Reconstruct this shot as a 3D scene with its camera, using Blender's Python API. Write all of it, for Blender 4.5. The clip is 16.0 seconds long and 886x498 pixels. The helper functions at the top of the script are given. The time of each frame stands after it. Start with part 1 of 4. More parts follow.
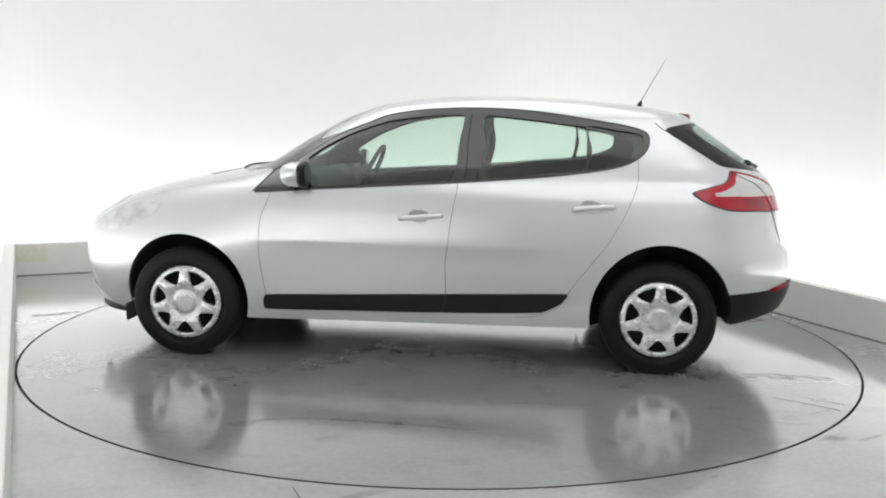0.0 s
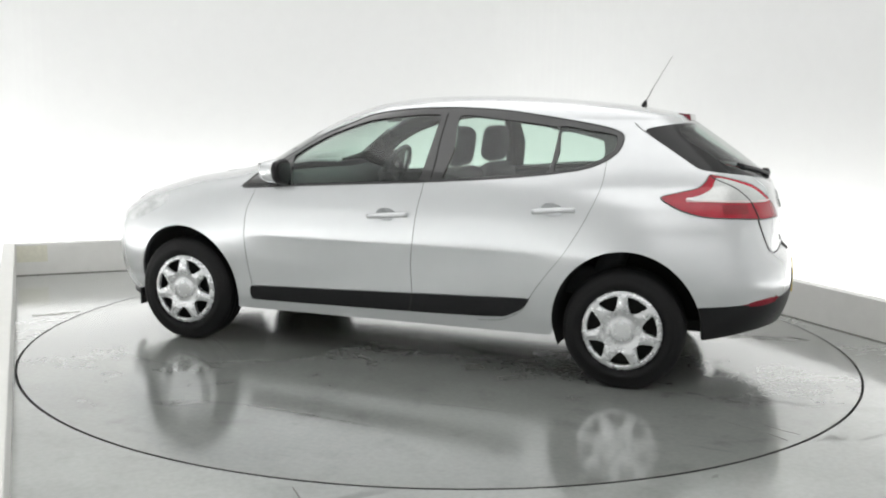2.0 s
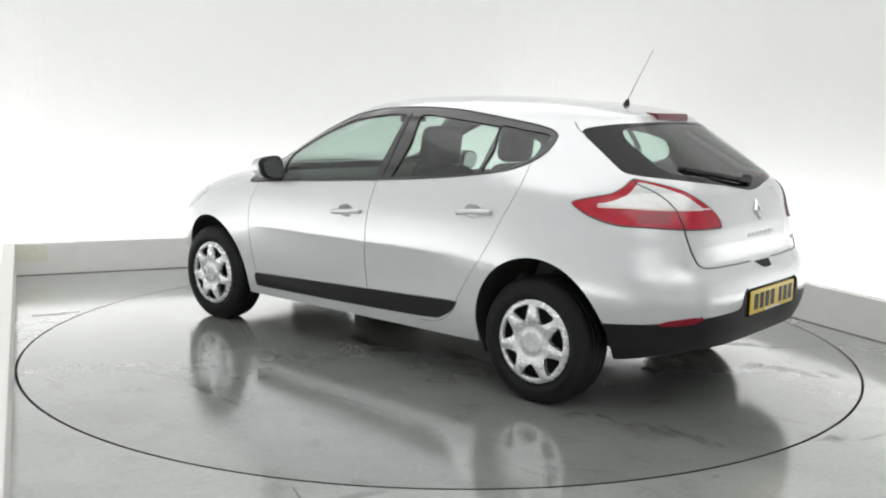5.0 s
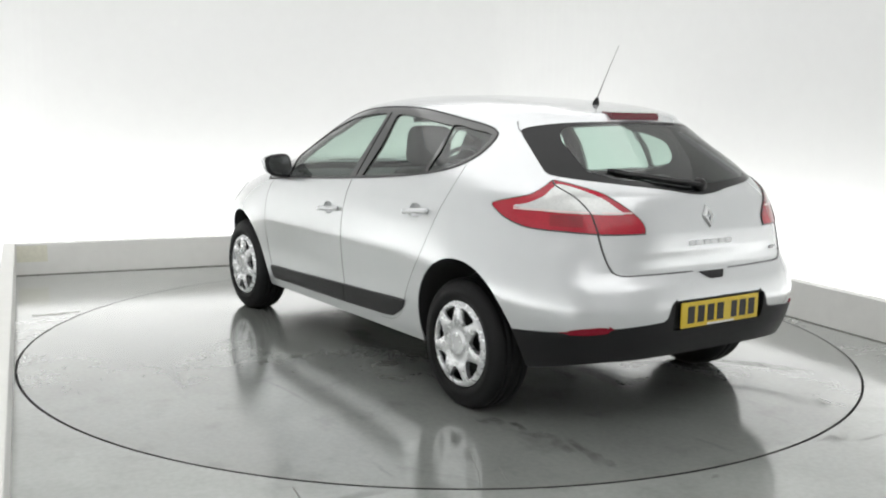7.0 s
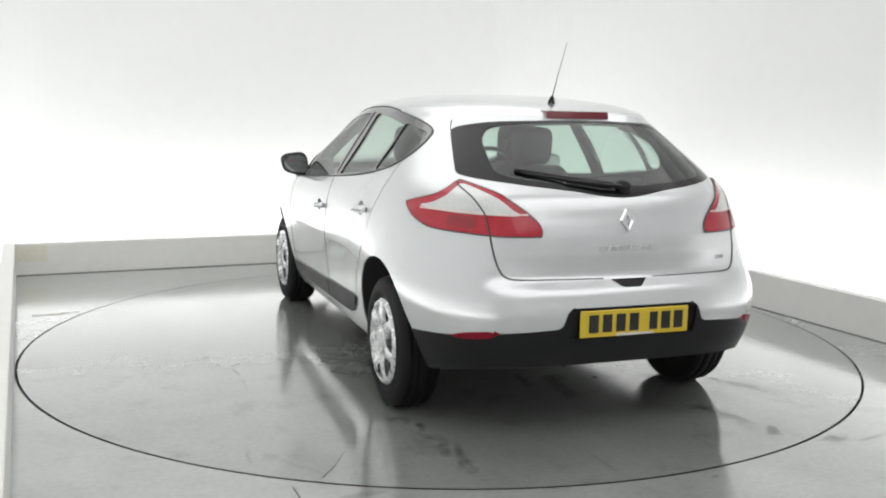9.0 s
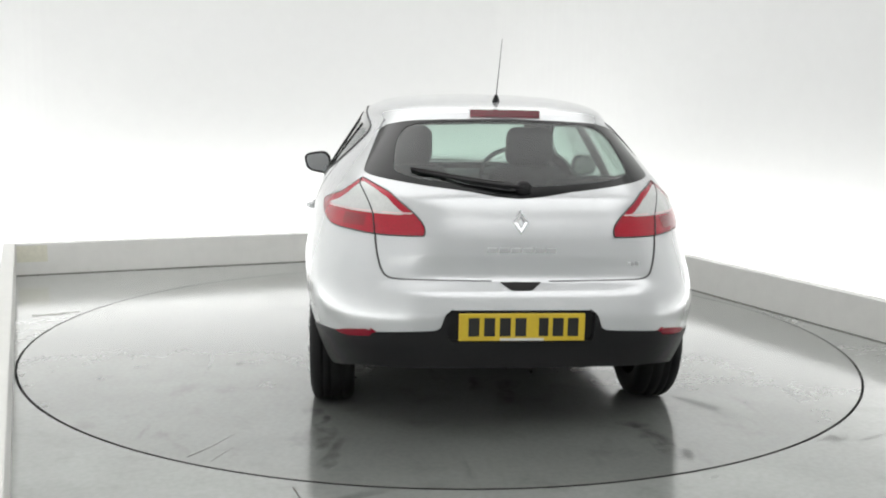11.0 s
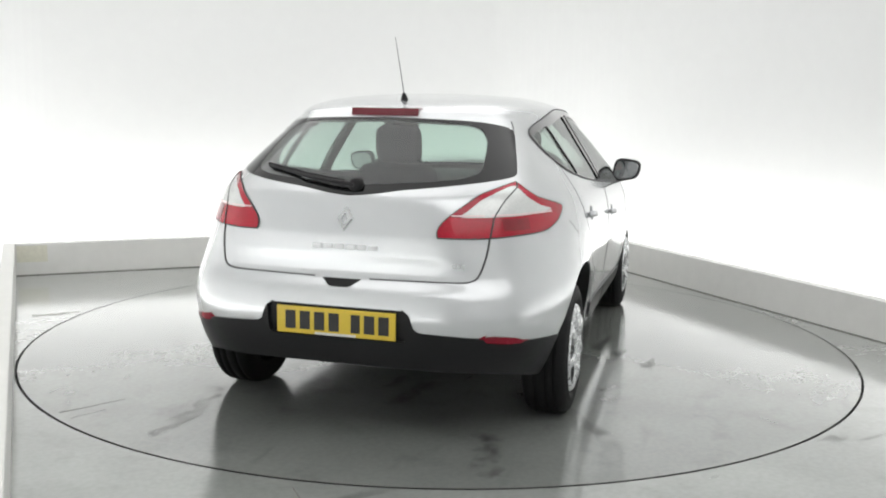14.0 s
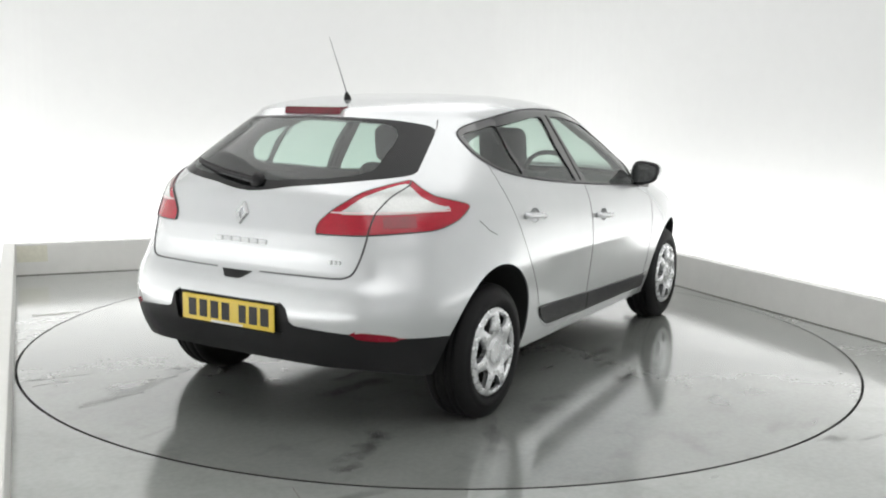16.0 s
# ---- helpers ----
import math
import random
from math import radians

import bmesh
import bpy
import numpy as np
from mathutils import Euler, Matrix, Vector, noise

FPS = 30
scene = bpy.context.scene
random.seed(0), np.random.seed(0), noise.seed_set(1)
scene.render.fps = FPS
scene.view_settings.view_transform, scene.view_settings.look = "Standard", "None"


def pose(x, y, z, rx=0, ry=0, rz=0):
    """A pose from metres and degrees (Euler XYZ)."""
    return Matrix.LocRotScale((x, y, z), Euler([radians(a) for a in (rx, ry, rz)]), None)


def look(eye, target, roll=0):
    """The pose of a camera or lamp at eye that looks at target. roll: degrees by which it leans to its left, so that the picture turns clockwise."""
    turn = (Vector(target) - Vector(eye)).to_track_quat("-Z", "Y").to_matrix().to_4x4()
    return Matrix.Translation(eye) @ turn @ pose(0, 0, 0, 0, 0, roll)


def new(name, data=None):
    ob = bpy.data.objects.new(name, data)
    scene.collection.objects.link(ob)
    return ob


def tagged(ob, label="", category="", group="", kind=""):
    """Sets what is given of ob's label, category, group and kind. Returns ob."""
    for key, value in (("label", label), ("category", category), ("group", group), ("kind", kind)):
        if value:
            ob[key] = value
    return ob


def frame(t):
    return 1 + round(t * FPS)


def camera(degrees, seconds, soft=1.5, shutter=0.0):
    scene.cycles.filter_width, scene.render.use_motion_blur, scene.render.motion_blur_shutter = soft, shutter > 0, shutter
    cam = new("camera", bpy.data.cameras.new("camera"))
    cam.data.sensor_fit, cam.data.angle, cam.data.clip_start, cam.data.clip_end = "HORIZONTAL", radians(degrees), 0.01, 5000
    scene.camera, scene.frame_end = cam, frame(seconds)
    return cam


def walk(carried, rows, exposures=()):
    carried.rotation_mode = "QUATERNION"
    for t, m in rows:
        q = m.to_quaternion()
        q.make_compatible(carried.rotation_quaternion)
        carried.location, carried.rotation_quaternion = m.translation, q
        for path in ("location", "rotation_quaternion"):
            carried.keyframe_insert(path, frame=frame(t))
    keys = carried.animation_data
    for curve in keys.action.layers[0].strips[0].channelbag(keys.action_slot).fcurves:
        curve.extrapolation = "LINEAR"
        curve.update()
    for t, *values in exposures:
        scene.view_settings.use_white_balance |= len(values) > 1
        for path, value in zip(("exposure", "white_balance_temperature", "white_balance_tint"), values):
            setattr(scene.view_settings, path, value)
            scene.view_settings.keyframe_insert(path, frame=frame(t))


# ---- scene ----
# A silver hatchback turns on a floor turntable in a white photo studio.
cam = camera(50.86, 16.0, soft=2.0)
EYE = look((0, -5.719, 1.386), (0.00677, 0.21678, 0.50964), 1.085)
walk(cam, [(0, EYE), (16, EYE)], exposures=[(0, 0.135), (16, 0.135)])

# the turntable: start angle, degrees a second, radius; the car's place on it
PHI, SPIN, DISC = 174.51, -7.169, 2.43
CAR_X, CAR_Y = 0.07, -0.132

# the studio is a square-cornered room that stands askew to the camera
ASKEW = 24.2
ROOM = pose(0, 0, 0, 0, 0, ASKEW)
U0, U1, V1, V0 = -2.44, 2.53, 2.98, -7.2   # inner faces of the low plinths, and the end behind the camera
TROUGH, HIGH = 0.75, 3.6                   # from plinth to backdrop; ceiling height

world = bpy.data.worlds.new("studio_world")
scene.world = world
world.use_nodes = True
world.node_tree.nodes["Background"].inputs[0].default_value = (0.9, 0.95, 1.0, 1)
world.node_tree.nodes["Background"].inputs[1].default_value = 0.05


def area(name, m, sx, sy, watts, color=(1, 1, 1)):
    d = bpy.data.lights.new(name, "AREA")
    d.shape, d.size, d.size_y, d.energy, d.color = "RECTANGLE", sx, sy, watts, color
    ob = new(name, d)
    ob.matrix_world = ROOM @ m
    return ob


# overhead softbox, an unseen second one added to light the camera side, and the floodlights hidden behind the plinths
area("softbox_light", pose(0, 0.4, HIGH - 0.12), 4.6, 4.6, 50, (1.0, 0.998, 0.99))
area("softbox_light", pose(0, -4.6, HIGH - 0.12), 4.6, 3.6, 50, (1.0, 0.998, 0.99))
area("cove_light", pose(0.05, V1 + 0.40, 0.05, 176), 5.2, 0.55, 48, (1.0, 0.998, 0.99))
area("cove_light", pose(U1 + 0.40, -1.2, 0.05, 0, 184), 0.55, 8.0, 70, (1.0, 0.998, 0.99))
area("cove_light", pose(U0 - 0.40, -1.2, 0.05, 0, 176), 0.55, 8.0, 84, (1.0, 0.998, 0.99))


# ---- materials ----
def material(name, base, rough=0.5, metal=0.0, noise_scale=8.0, vary=0.06, bump=0.0, bump_scale=120.0, rough_vary=0.06, spec=0.5, coat=0.0, coat_rough=0.08):
    """A Principled surface with colour and gloss varied at two scales, and fine relief."""
    m = bpy.data.materials.new(name)
    m.use_nodes = True
    nt = m.node_tree
    b = nt.nodes["Principled BSDF"]
    b.inputs["Roughness"].default_value, b.inputs["Metallic"].default_value = rough, metal
    b.inputs["Specular IOR Level"].default_value = spec
    b.inputs["Coat Weight"].default_value, b.inputs["Coat Roughness"].default_value = coat, coat_rough
    co = nt.nodes.new("ShaderNodeTexCoord")
    big, fine = nt.nodes.new("ShaderNodeTexNoise"), nt.nodes.new("ShaderNodeTexNoise")
    big.inputs["Scale"].default_value, big.inputs["Detail"].default_value = noise_scale * 0.2, 4
    fine.inputs["Scale"].default_value, fine.inputs["Detail"].default_value = noise_scale * 4, 3
    for n in (big, fine):
        nt.links.new(co.outputs["Object"], n.inputs["Vector"])
    add = nt.nodes.new("ShaderNodeMath")
    add.operation = "ADD"
    nt.links.new(big.outputs["Fac"], add.inputs[0])
    nt.links.new(fine.outputs["Fac"], add.inputs[1])
    ramp = nt.nodes.new("ShaderNodeMapRange")
    ramp.inputs["From Min"].default_value, ramp.inputs["From Max"].default_value = 0.7, 1.3
    ramp.inputs["To Min"].default_value, ramp.inputs["To Max"].default_value = 1 - vary, 1 + vary
    nt.links.new(add.outputs[0], ramp.inputs["Value"])
    mul = nt.nodes.new("ShaderNodeVectorMath")
    mul.operation = "SCALE"
    mul.inputs[0].default_value = base
    nt.links.new(ramp.outputs[0], mul.inputs["Scale"])
    nt.links.new(mul.outputs[0], b.inputs["Base Color"])
    rr = nt.nodes.new("ShaderNodeMapRange")
    rr.inputs["From Min"].default_value, rr.inputs["From Max"].default_value = 0.7, 1.3
    rr.inputs["To Min"].default_value, rr.inputs["To Max"].default_value = max(rough - rough_vary, 0.01), rough + rough_vary
    nt.links.new(add.outputs[0], rr.inputs["Value"])
    nt.links.new(rr.outputs[0], b.inputs["Roughness"])
    if bump:
        bn = nt.nodes.new("ShaderNodeTexNoise")
        bn.inputs["Scale"].default_value, bn.inputs["Detail"].default_value = bump_scale, 3
        nt.links.new(co.outputs["Object"], bn.inputs["Vector"])
        bp = nt.nodes.new("ShaderNodeBump")
        bp.inputs["Strength"].default_value, bp.inputs["Distance"].default_value = bump, 0.01
        nt.links.new(bn.outputs["Fac"], bp.inputs["Height"])
        nt.links.new(bp.outputs[0], b.inputs["Normal"])
    return m


def glass(name, tint, rough=0.0):
    """Thin pane: a tinted see-through layer under a glossy one."""
    m = bpy.data.materials.new(name)
    m.use_nodes = True
    nt = m.node_tree
    nt.nodes.clear()
    out, mx = nt.nodes.new("ShaderNodeOutputMaterial"), nt.nodes.new("ShaderNodeMixShader")
    tr, gl, fr = nt.nodes.new("ShaderNodeBsdfTransparent"), nt.nodes.new("ShaderNodeBsdfGlossy"), nt.nodes.new("ShaderNodeLayerWeight")
    tr.inputs[0].default_value = (*tint, 1)
    gl.inputs["Roughness"].default_value = rough + 0.01
    fr.inputs["Blend"].default_value = 0.5
    pw, ad = nt.nodes.new("ShaderNodeMath"), nt.nodes.new("ShaderNodeMapRange")
    pw.operation = "POWER"
    pw.inputs[1].default_value = 4.0
    ad.inputs["To Min"].default_value, ad.inputs["To Max"].default_value = 0.08, 1.0
    nt.links.new(fr.outputs["Facing"], pw.inputs[0])
    nt.links.new(pw.outputs[0], ad.inputs["Value"])
    nt.links.new(ad.outputs[0], mx.inputs[0])
    nt.links.new(tr.outputs[0], mx.inputs[1])
    nt.links.new(gl.outputs[0], mx.inputs[2])
    nt.links.new(mx.outputs[0], out.inputs[0])
    return m


def floor_material(name, tint, seed, stain):
    """Sealed grey concrete: mottled, with dark wet smears, scuffs and a patchy gloss."""
    m = bpy.data.materials.new(name)
    m.use_nodes = True
    nt = m.node_tree
    b = nt.nodes["Principled BSDF"]
    co = nt.nodes.new("ShaderNodeTexCoord")
    mp = nt.nodes.new("ShaderNodeMapping")
    mp.inputs["Location"].default_value = (seed, seed * 0.7, 0)
    nt.links.new(co.outputs["Object"], mp.inputs["Vector"])

    def noise_node(scale, detail, dist=0.0, stretch=(1, 1, 1)):
        s = nt.nodes.new("ShaderNodeMapping")
        s.inputs["Scale"].default_value = stretch
        n = nt.nodes.new("ShaderNodeTexNoise")
        n.inputs["Scale"].default_value, n.inputs["Detail"].default_value, n.inputs["Distortion"].default_value = scale, detail, dist
        nt.links.new(mp.outputs[0], s.inputs["Vector"])
        nt.links.new(s.outputs[0], n.inputs["Vector"])
        return n.outputs["Fac"]

    def remap(src, a, c, lo, hi):
        r = nt.nodes.new("ShaderNodeMapRange")
        r.interpolation_type = "SMOOTHSTEP"
        for k, v in (("From Min", a), ("From Max", c), ("To Min", lo), ("To Max", hi)):
            r.inputs[k].default_value = v
        nt.links.new(src, r.inputs["Value"])
        return r.outputs[0]

    def times(a, c):
        t = nt.nodes.new("ShaderNodeMath")
        t.operation = "MULTIPLY"
        nt.links.new(a, t.inputs[0])
        nt.links.new(c, t.inputs[1])
        return t.outputs[0]

    mott = remap(noise_node(1.3, 5), 0.3, 0.7, 0.9, 1.08)
    grain = remap(noise_node(38, 4), 0.3, 0.7, 0.96, 1.04)
    smear = remap(noise_node(1.6, 6, 0.8, (0.55, 2.2, 1)), 0.63, 0.78, 1.0, 1.0 - stain)
    blot = remap(noise_node(4.2, 5, 0.2), 0.52, 0.8, 1.0, 1.0 - stain * 0.5)
    shade = times(times(mott, grain), times(smear, blot))
    mul = nt.nodes.new("ShaderNodeVectorMath")
    mul.operation = "SCALE"
    mul.inputs[0].default_value = tint
    nt.links.new(shade, mul.inputs["Scale"])
    nt.links.new(mul.outputs[0], b.inputs["Base Color"])
    nt.links.new(remap(noise_node(2.1, 5, 0.5), 0.35, 0.7, 0.12, 0.19), b.inputs["Roughness"])
    b.inputs["IOR"].default_value = 2.1
    b.inputs["Coat Weight"].default_value, b.inputs["Coat Roughness"].default_value, b.inputs["Coat IOR"].default_value = 0.7, 0.115, 1.6
    bp = nt.nodes.new("ShaderNodeBump")
    bp.inputs["Strength"].default_value, bp.inputs["Distance"].default_value = 0.02, 0.01
    nt.links.new(noise_node(4, 1), bp.inputs["Height"])
    nt.links.new(bp.outputs[0], b.inputs["Normal"])
    return m


M_WALL = material("white_matt_backdrop", (0.755, 0.76, 0.755), 0.75, noise_scale=2, vary=0.012, bump=0.03)
M_PLINTH = material("painted_plinth", (0.78, 0.775, 0.75), 0.55, noise_scale=3, vary=0.03, bump=0.05)
M_CAP = material("worn_plinth_edge", (0.16, 0.155, 0.14), 0.6, noise_scale=5, vary=0.1, bump=0.05)
M_YELLOW = material("yellowed_paint", (0.74, 0.725, 0.62), 0.6, noise_scale=9, vary=0.08)
M_CEIL = material("white_ceiling", (0.8, 0.8, 0.8), 0.8, noise_scale=2, vary=0.02)
M_FLOOR = floor_material("sealed_concrete", (0.345, 0.36, 0.345), 3.1, 0.3)
M_DISC = floor_material("turntable_concrete", (0.265, 0.278, 0.263), 11.7, 0.45)
M_GAP = material("black_rubber_gap", (0.012, 0.012, 0.012), 0.7)


def stain_material(name, color, most):
    """A patchy film that lets the floor show through."""
    m = material(name, color, 0.14, noise_scale=30, vary=0.3)
    nt = m.node_tree
    co, no, mr = nt.nodes.new("ShaderNodeTexCoord"), nt.nodes.new("ShaderNodeTexNoise"), nt.nodes.new("ShaderNodeMapRange")
    no.inputs["Scale"].default_value, no.inputs["Detail"].default_value = 11, 5
    mr.inputs["From Min"].default_value, mr.inputs["From Max"].default_value, mr.inputs["To Max"].default_value = 0.32, 0.75, most
    nt.links.new(co.outputs["Object"], no.inputs["Vector"])
    nt.links.new(no.outputs["Fac"], mr.inputs["Value"])
    rim, mul = nt.nodes.new("ShaderNodeAttribute"), nt.nodes.new("ShaderNodeMath")
    rim.attribute_name, mul.operation = "film", "MULTIPLY"
    nt.links.new(mr.outputs[0], mul.inputs[0])
    nt.links.new(rim.outputs["Fac"], mul.inputs[1])
    nt.links.new(mul.outputs[0], nt.nodes["Principled BSDF"].inputs["Alpha"])
    return m


M_DIRT = stain_material("dark_oily_stain", (0.05, 0.052, 0.048), 0.62)
M_LINE = material("dark_floor_line", (0.12, 0.12, 0.11), 0.4, noise_scale=30, vary=0.3)
M_SCUFF = material("pale_scuff", (0.62, 0.62, 0.6), 0.5, noise_scale=30, vary=0.2)


# ---- mesh helpers ----
def mesh_of(name, verts, faces, mat, smooth=False):
    me = bpy.data.meshes.new(name)
    me.from_pydata([tuple(v) for v in verts], [], [tuple(f) for f in faces])
    me.materials.append(mat)
    if smooth:
        me.shade_smooth()
    return me


def part(name, bm, mat, parent, label="", smooth=False):
    """Links a bmesh or a mesh as one mesh object under a thing or a part."""
    me = bm
    if isinstance(bm, bmesh.types.BMesh):
        me = bpy.data.meshes.new(name)
        bm.to_mesh(me)
        bm.free()
        me.materials.append(mat)
        if smooth:
            me.shade_smooth()
    ob = new(name, me)
    ob.parent = parent
    if label:
        tagged(ob, label)
    return ob


def box_bm(x0, x1, y0, y1, z0, z1, bevel=0.0, seg=2):
    bm = bmesh.new()
    bmesh.ops.create_cube(bm, size=1)
    for v in bm.verts:
        v.co = Vector((x0 + (v.co.x + 0.5) * (x1 - x0), y0 + (v.co.y + 0.5) * (y1 - y0), z0 + (v.co.z + 0.5) * (z1 - z0)))
    if bevel:
        bmesh.ops.bevel(bm, geom=bm.edges[:], offset=bevel, segments=seg, profile=0.5, affect="EDGES")
    return bm


def structure(name, bm, mat, label, category):
    ob = part(name, bm, mat, None)
    ob.matrix_world = ROOM
    return tagged(ob, label, category, kind="structure")


# ---- the room ----
WL, WR, WB, WF = U0 - TROUGH, U1 + TROUGH, V1 + TROUGH, V0


def backdrop_bm():
    """White backdrop wall on three sides, with rounded vertical corners and thickness."""
    r = 1.1
    line = [(WL, WF)]
    for cx, cy, a0 in ((WL + r, WB - r, 180), (WR - r, WB - r, 90)):
        for i in range(25):
            a = radians(a0 - i * 3.75)
            line.append((cx + r * math.cos(a), cy + r * math.sin(a)))
    line.append((WR, WF))
    bm = bmesh.new()
    rows = []
    cx, cy = (WL + WR) / 2, (WB + WF) / 2
    for x, y in line:
        ox = x + (0.12 if x > cx else -0.12)
        oy = y + (0.12 if y > WB - 1.11 else 0)
        rows.append([bm.verts.new(p) for p in ((x, y, 0), (x, y, HIGH), (ox, oy, HIGH), (ox, oy, 0))])
    for a, c in zip(rows, rows[1:]):
        for i in range(4):
            bm.faces.new((a[i], a[(i + 1) % 4], c[(i + 1) % 4], c[i]))
    bmesh.ops.recalc_face_normals(bm, faces=bm.faces[:])
    return bm


bm_wall = backdrop_bm()
structure("wall_backdrop", bm_wall, M_WALL, "seamless matt white studio backdrop wall lit from below", "wall")
structure("wall_front", box_bm(WL - 0.12, WR + 0.12, WF - 0.12, WF, 0, HIGH), M_WALL, "plain white studio end wall", "wall")
structure("ceiling", box_bm(WL - 0.12, WR + 0.12, WF - 0.12, WB + 0.12, HIGH, HIGH + 0.1), M_CEIL, "plain white studio ceiling", "ceiling")


def ground_bm():
    """Floor sheet with a round hole for the turntable."""
    bm = bmesh.new()
    n = 128
    hole = DISC + 0.007
    inner = [bm.verts.new((hole * math.cos(2 * math.pi * i / n), hole * math.sin(2 * math.pi * i / n), 0)) for i in range(n)]
    low = [bm.verts.new((v.co.x, v.co.y, -0.06)) for v in inner]
    outer = []
    x0, x1, y0, y1 = WL - 0.1, WR + 0.1, WF - 0.1, WB + 0.1
    for i in range(n):
        c, s = math.cos(2 * math.pi * i / n), math.sin(2 * math.pi * i / n)
        k = min((x1 if c > 0 else x0) / c if abs(c) > 1e-6 else 1e9, (y1 if s > 0 else y0) / s if abs(s) > 1e-6 else 1e9)
        outer.append(bm.verts.new((k * c, k * s, 0)))
    for i in range(n):
        j = (i + 1) % n
        bm.faces.new((inner[i], outer[i], outer[j], inner[j]))
        bm.faces.new((low[i], inner[i], inner[j], low[j]))
    bm.faces.new(low)
    # fill the four corners of the rectangle
    for cx, cy in ((x0, y0), (x1, y0), (x1, y1), (x0, y1)):
        near = [v for v in outer if abs(v.co.x - cx) < 1e-4]
        nby = [v for v in outer if abs(v.co.y - cy) < 1e-4]
        a = min(near, key=lambda v: abs(v.co.y - cy))
        c = min(nby, key=lambda v: abs(v.co.x - cx))
        if a is not c:
            bm.faces.new((a, bm.verts.new((cx, cy, 0)), c))
    bmesh.ops.recalc_face_normals(bm, faces=bm.faces[:])
    for f in bm.faces:
        if f.normal.z < -0.5:
            f.normal_flip()
    return bm


structure("floor", ground_bm(), M_FLOOR, "glossy sealed grey concrete studio floor with scuffs", "floor")


def plinth(name, x0, x1, y0, y1, label):
    ob = structure(name, box_bm(x0, x1, y0, y1, 0, 0.262, 0.006), M_PLINTH, label, "plinth")
    return ob


PT = 0.09
plinth("plinth_back", U0, U1, V1, V1 + PT, "low off-white painted plinth hiding the backdrop lights")
plinth("plinth_right", U1, U1 + PT, V0, V1 + PT, "low off-white painted plinth beside the turntable")
plinth("plinth_left", U0 - PT, U0, V0, V1 + PT, "low off-white painted plinth with scuffed edge")
structure("trim", box_bm(U0, U1, V1 - 0.004, V1, 0.0, 0.007), M_CAP, "dark joint at the foot of the plinth", "trim")
structure("trim_right", box_bm(U1 - 0.004, U1, V0, V1, 0.0, 0.006), M_CAP, "dark grimy joint at the foot of the plinth", "trim")

# ---- the turntable ----
turntable = new("turntable")
tagged(turntable, "round flush concrete turntable with wet dark smears", "turntable")
turntable.matrix_world = pose(0, 0, 0, 0, 0, PHI)

patch = part("paint_patch", box_bm(U0 + 0.01, U0 + 0.24, V1 - 0.002, V1 + 0.002, 0.11, 0.245, 0.0005, 1), M_YELLOW, bpy.data.objects["plinth_back"])
structure("trim_seam", box_bm(-1.80, -1.79, WB - 0.003, WB + 0.01, 0.2, 2.6), M_WALL, "faint upright joint in the white backdrop", "trim")
# ---- the car's body as horizontal slices ----
# x forward from the middle of the wheelbase, y to the car's left, z up from the ground
Z_REAR = [(0.16, -1.92), (0.24, -1.98), (0.32, -2.045), (0.45, -2.095), (0.55, -2.106), (0.62, -2.095), (0.70, -2.066), (0.78, -2.044), (0.88, -2.022), (0.95, -2.0), (1.03, -1.97), (1.07, -1.93), (1.15, -1.83), (1.25, -1.69), (1.34, -1.56), (1.36, -1.53), (1.385, -1.50), (1.41, -1.41), (1.438, -1.24), (1.465, -0.93), (1.478, -0.72), (1.487, -0.45)]
Z_FRONT = [(0.16, 1.95), (0.22, 2.02), (0.35, 2.085), (0.5, 2.105), (0.62, 2.095), (0.716, 2.05), (0.80, 1.94), (0.851, 1.845), (0.905, 1.69), (0.952, 1.52), (1.002, 1.23), (1.03, 1.09), (1.073, 0.95), (1.15, 0.825), (1.221, 0.715), (1.30, 0.575), (1.338, 0.505), (1.38, 0.40), (1.419, 0.29), (1.445, 0.17), (1.461, 0.07), (1.475, -0.10), (1.487, -0.38)]
Z_WIDE = [(0.16, 0.79), (0.22, 0.815), (0.30, 0.845), (0.40, 0.868), (0.55, 0.888), (0.70, 0.897), (0.82, 0.893), (0.92, 0.878), (1.0, 0.852), (1.06, 0.822), (1.15, 0.767), (1.25, 0.702), (1.33, 0.65), (1.375, 0.622), (1.405, 0.597), (1.43, 0.552), (1.455, 0.475), (1.475, 0.335), (1.487, 0.03)]


def prepared(table):
    """Knots, values and slopes of a monotone cubic."""
    zs, vs = np.array([p[0] for p in table]), np.array([p[1] for p in table])
    h = np.diff(zs)
    d = np.diff(vs) / h
    m = np.empty(len(zs))
    m[0], m[-1] = d[0], d[-1]
    for i in range(1, len(zs) - 1):
        m[i] = 0 if d[i - 1] * d[i] <= 0 else 3 * (h[i - 1] + h[i]) / ((2 * h[i] + h[i - 1]) / d[i - 1] + (h[i] + 2 * h[i - 1]) / d[i])
    return zs, vs, h, m


Z_REAR, Z_FRONT, Z_WIDE = prepared(Z_REAR), prepared(Z_FRONT), prepared(Z_WIDE)


def smooth_curve(table, z):
    """The value of a prepared curve at z."""
    zs, vs, h, m = table
    z = np.clip(np.asarray(z, float), zs[0], zs[-1])
    k = np.clip(np.searchsorted(zs, z) - 1, 0, len(zs) - 2)
    t = (z - zs[k]) / h[k]
    return ((1 + 2 * t) * (1 - t) ** 2 * vs[k] + t * (1 - t) ** 2 * h[k] * m[k] + t * t * (3 - 2 * t) * vs[k + 1] + t * t * (t - 1) * h[k] * m[k + 1])


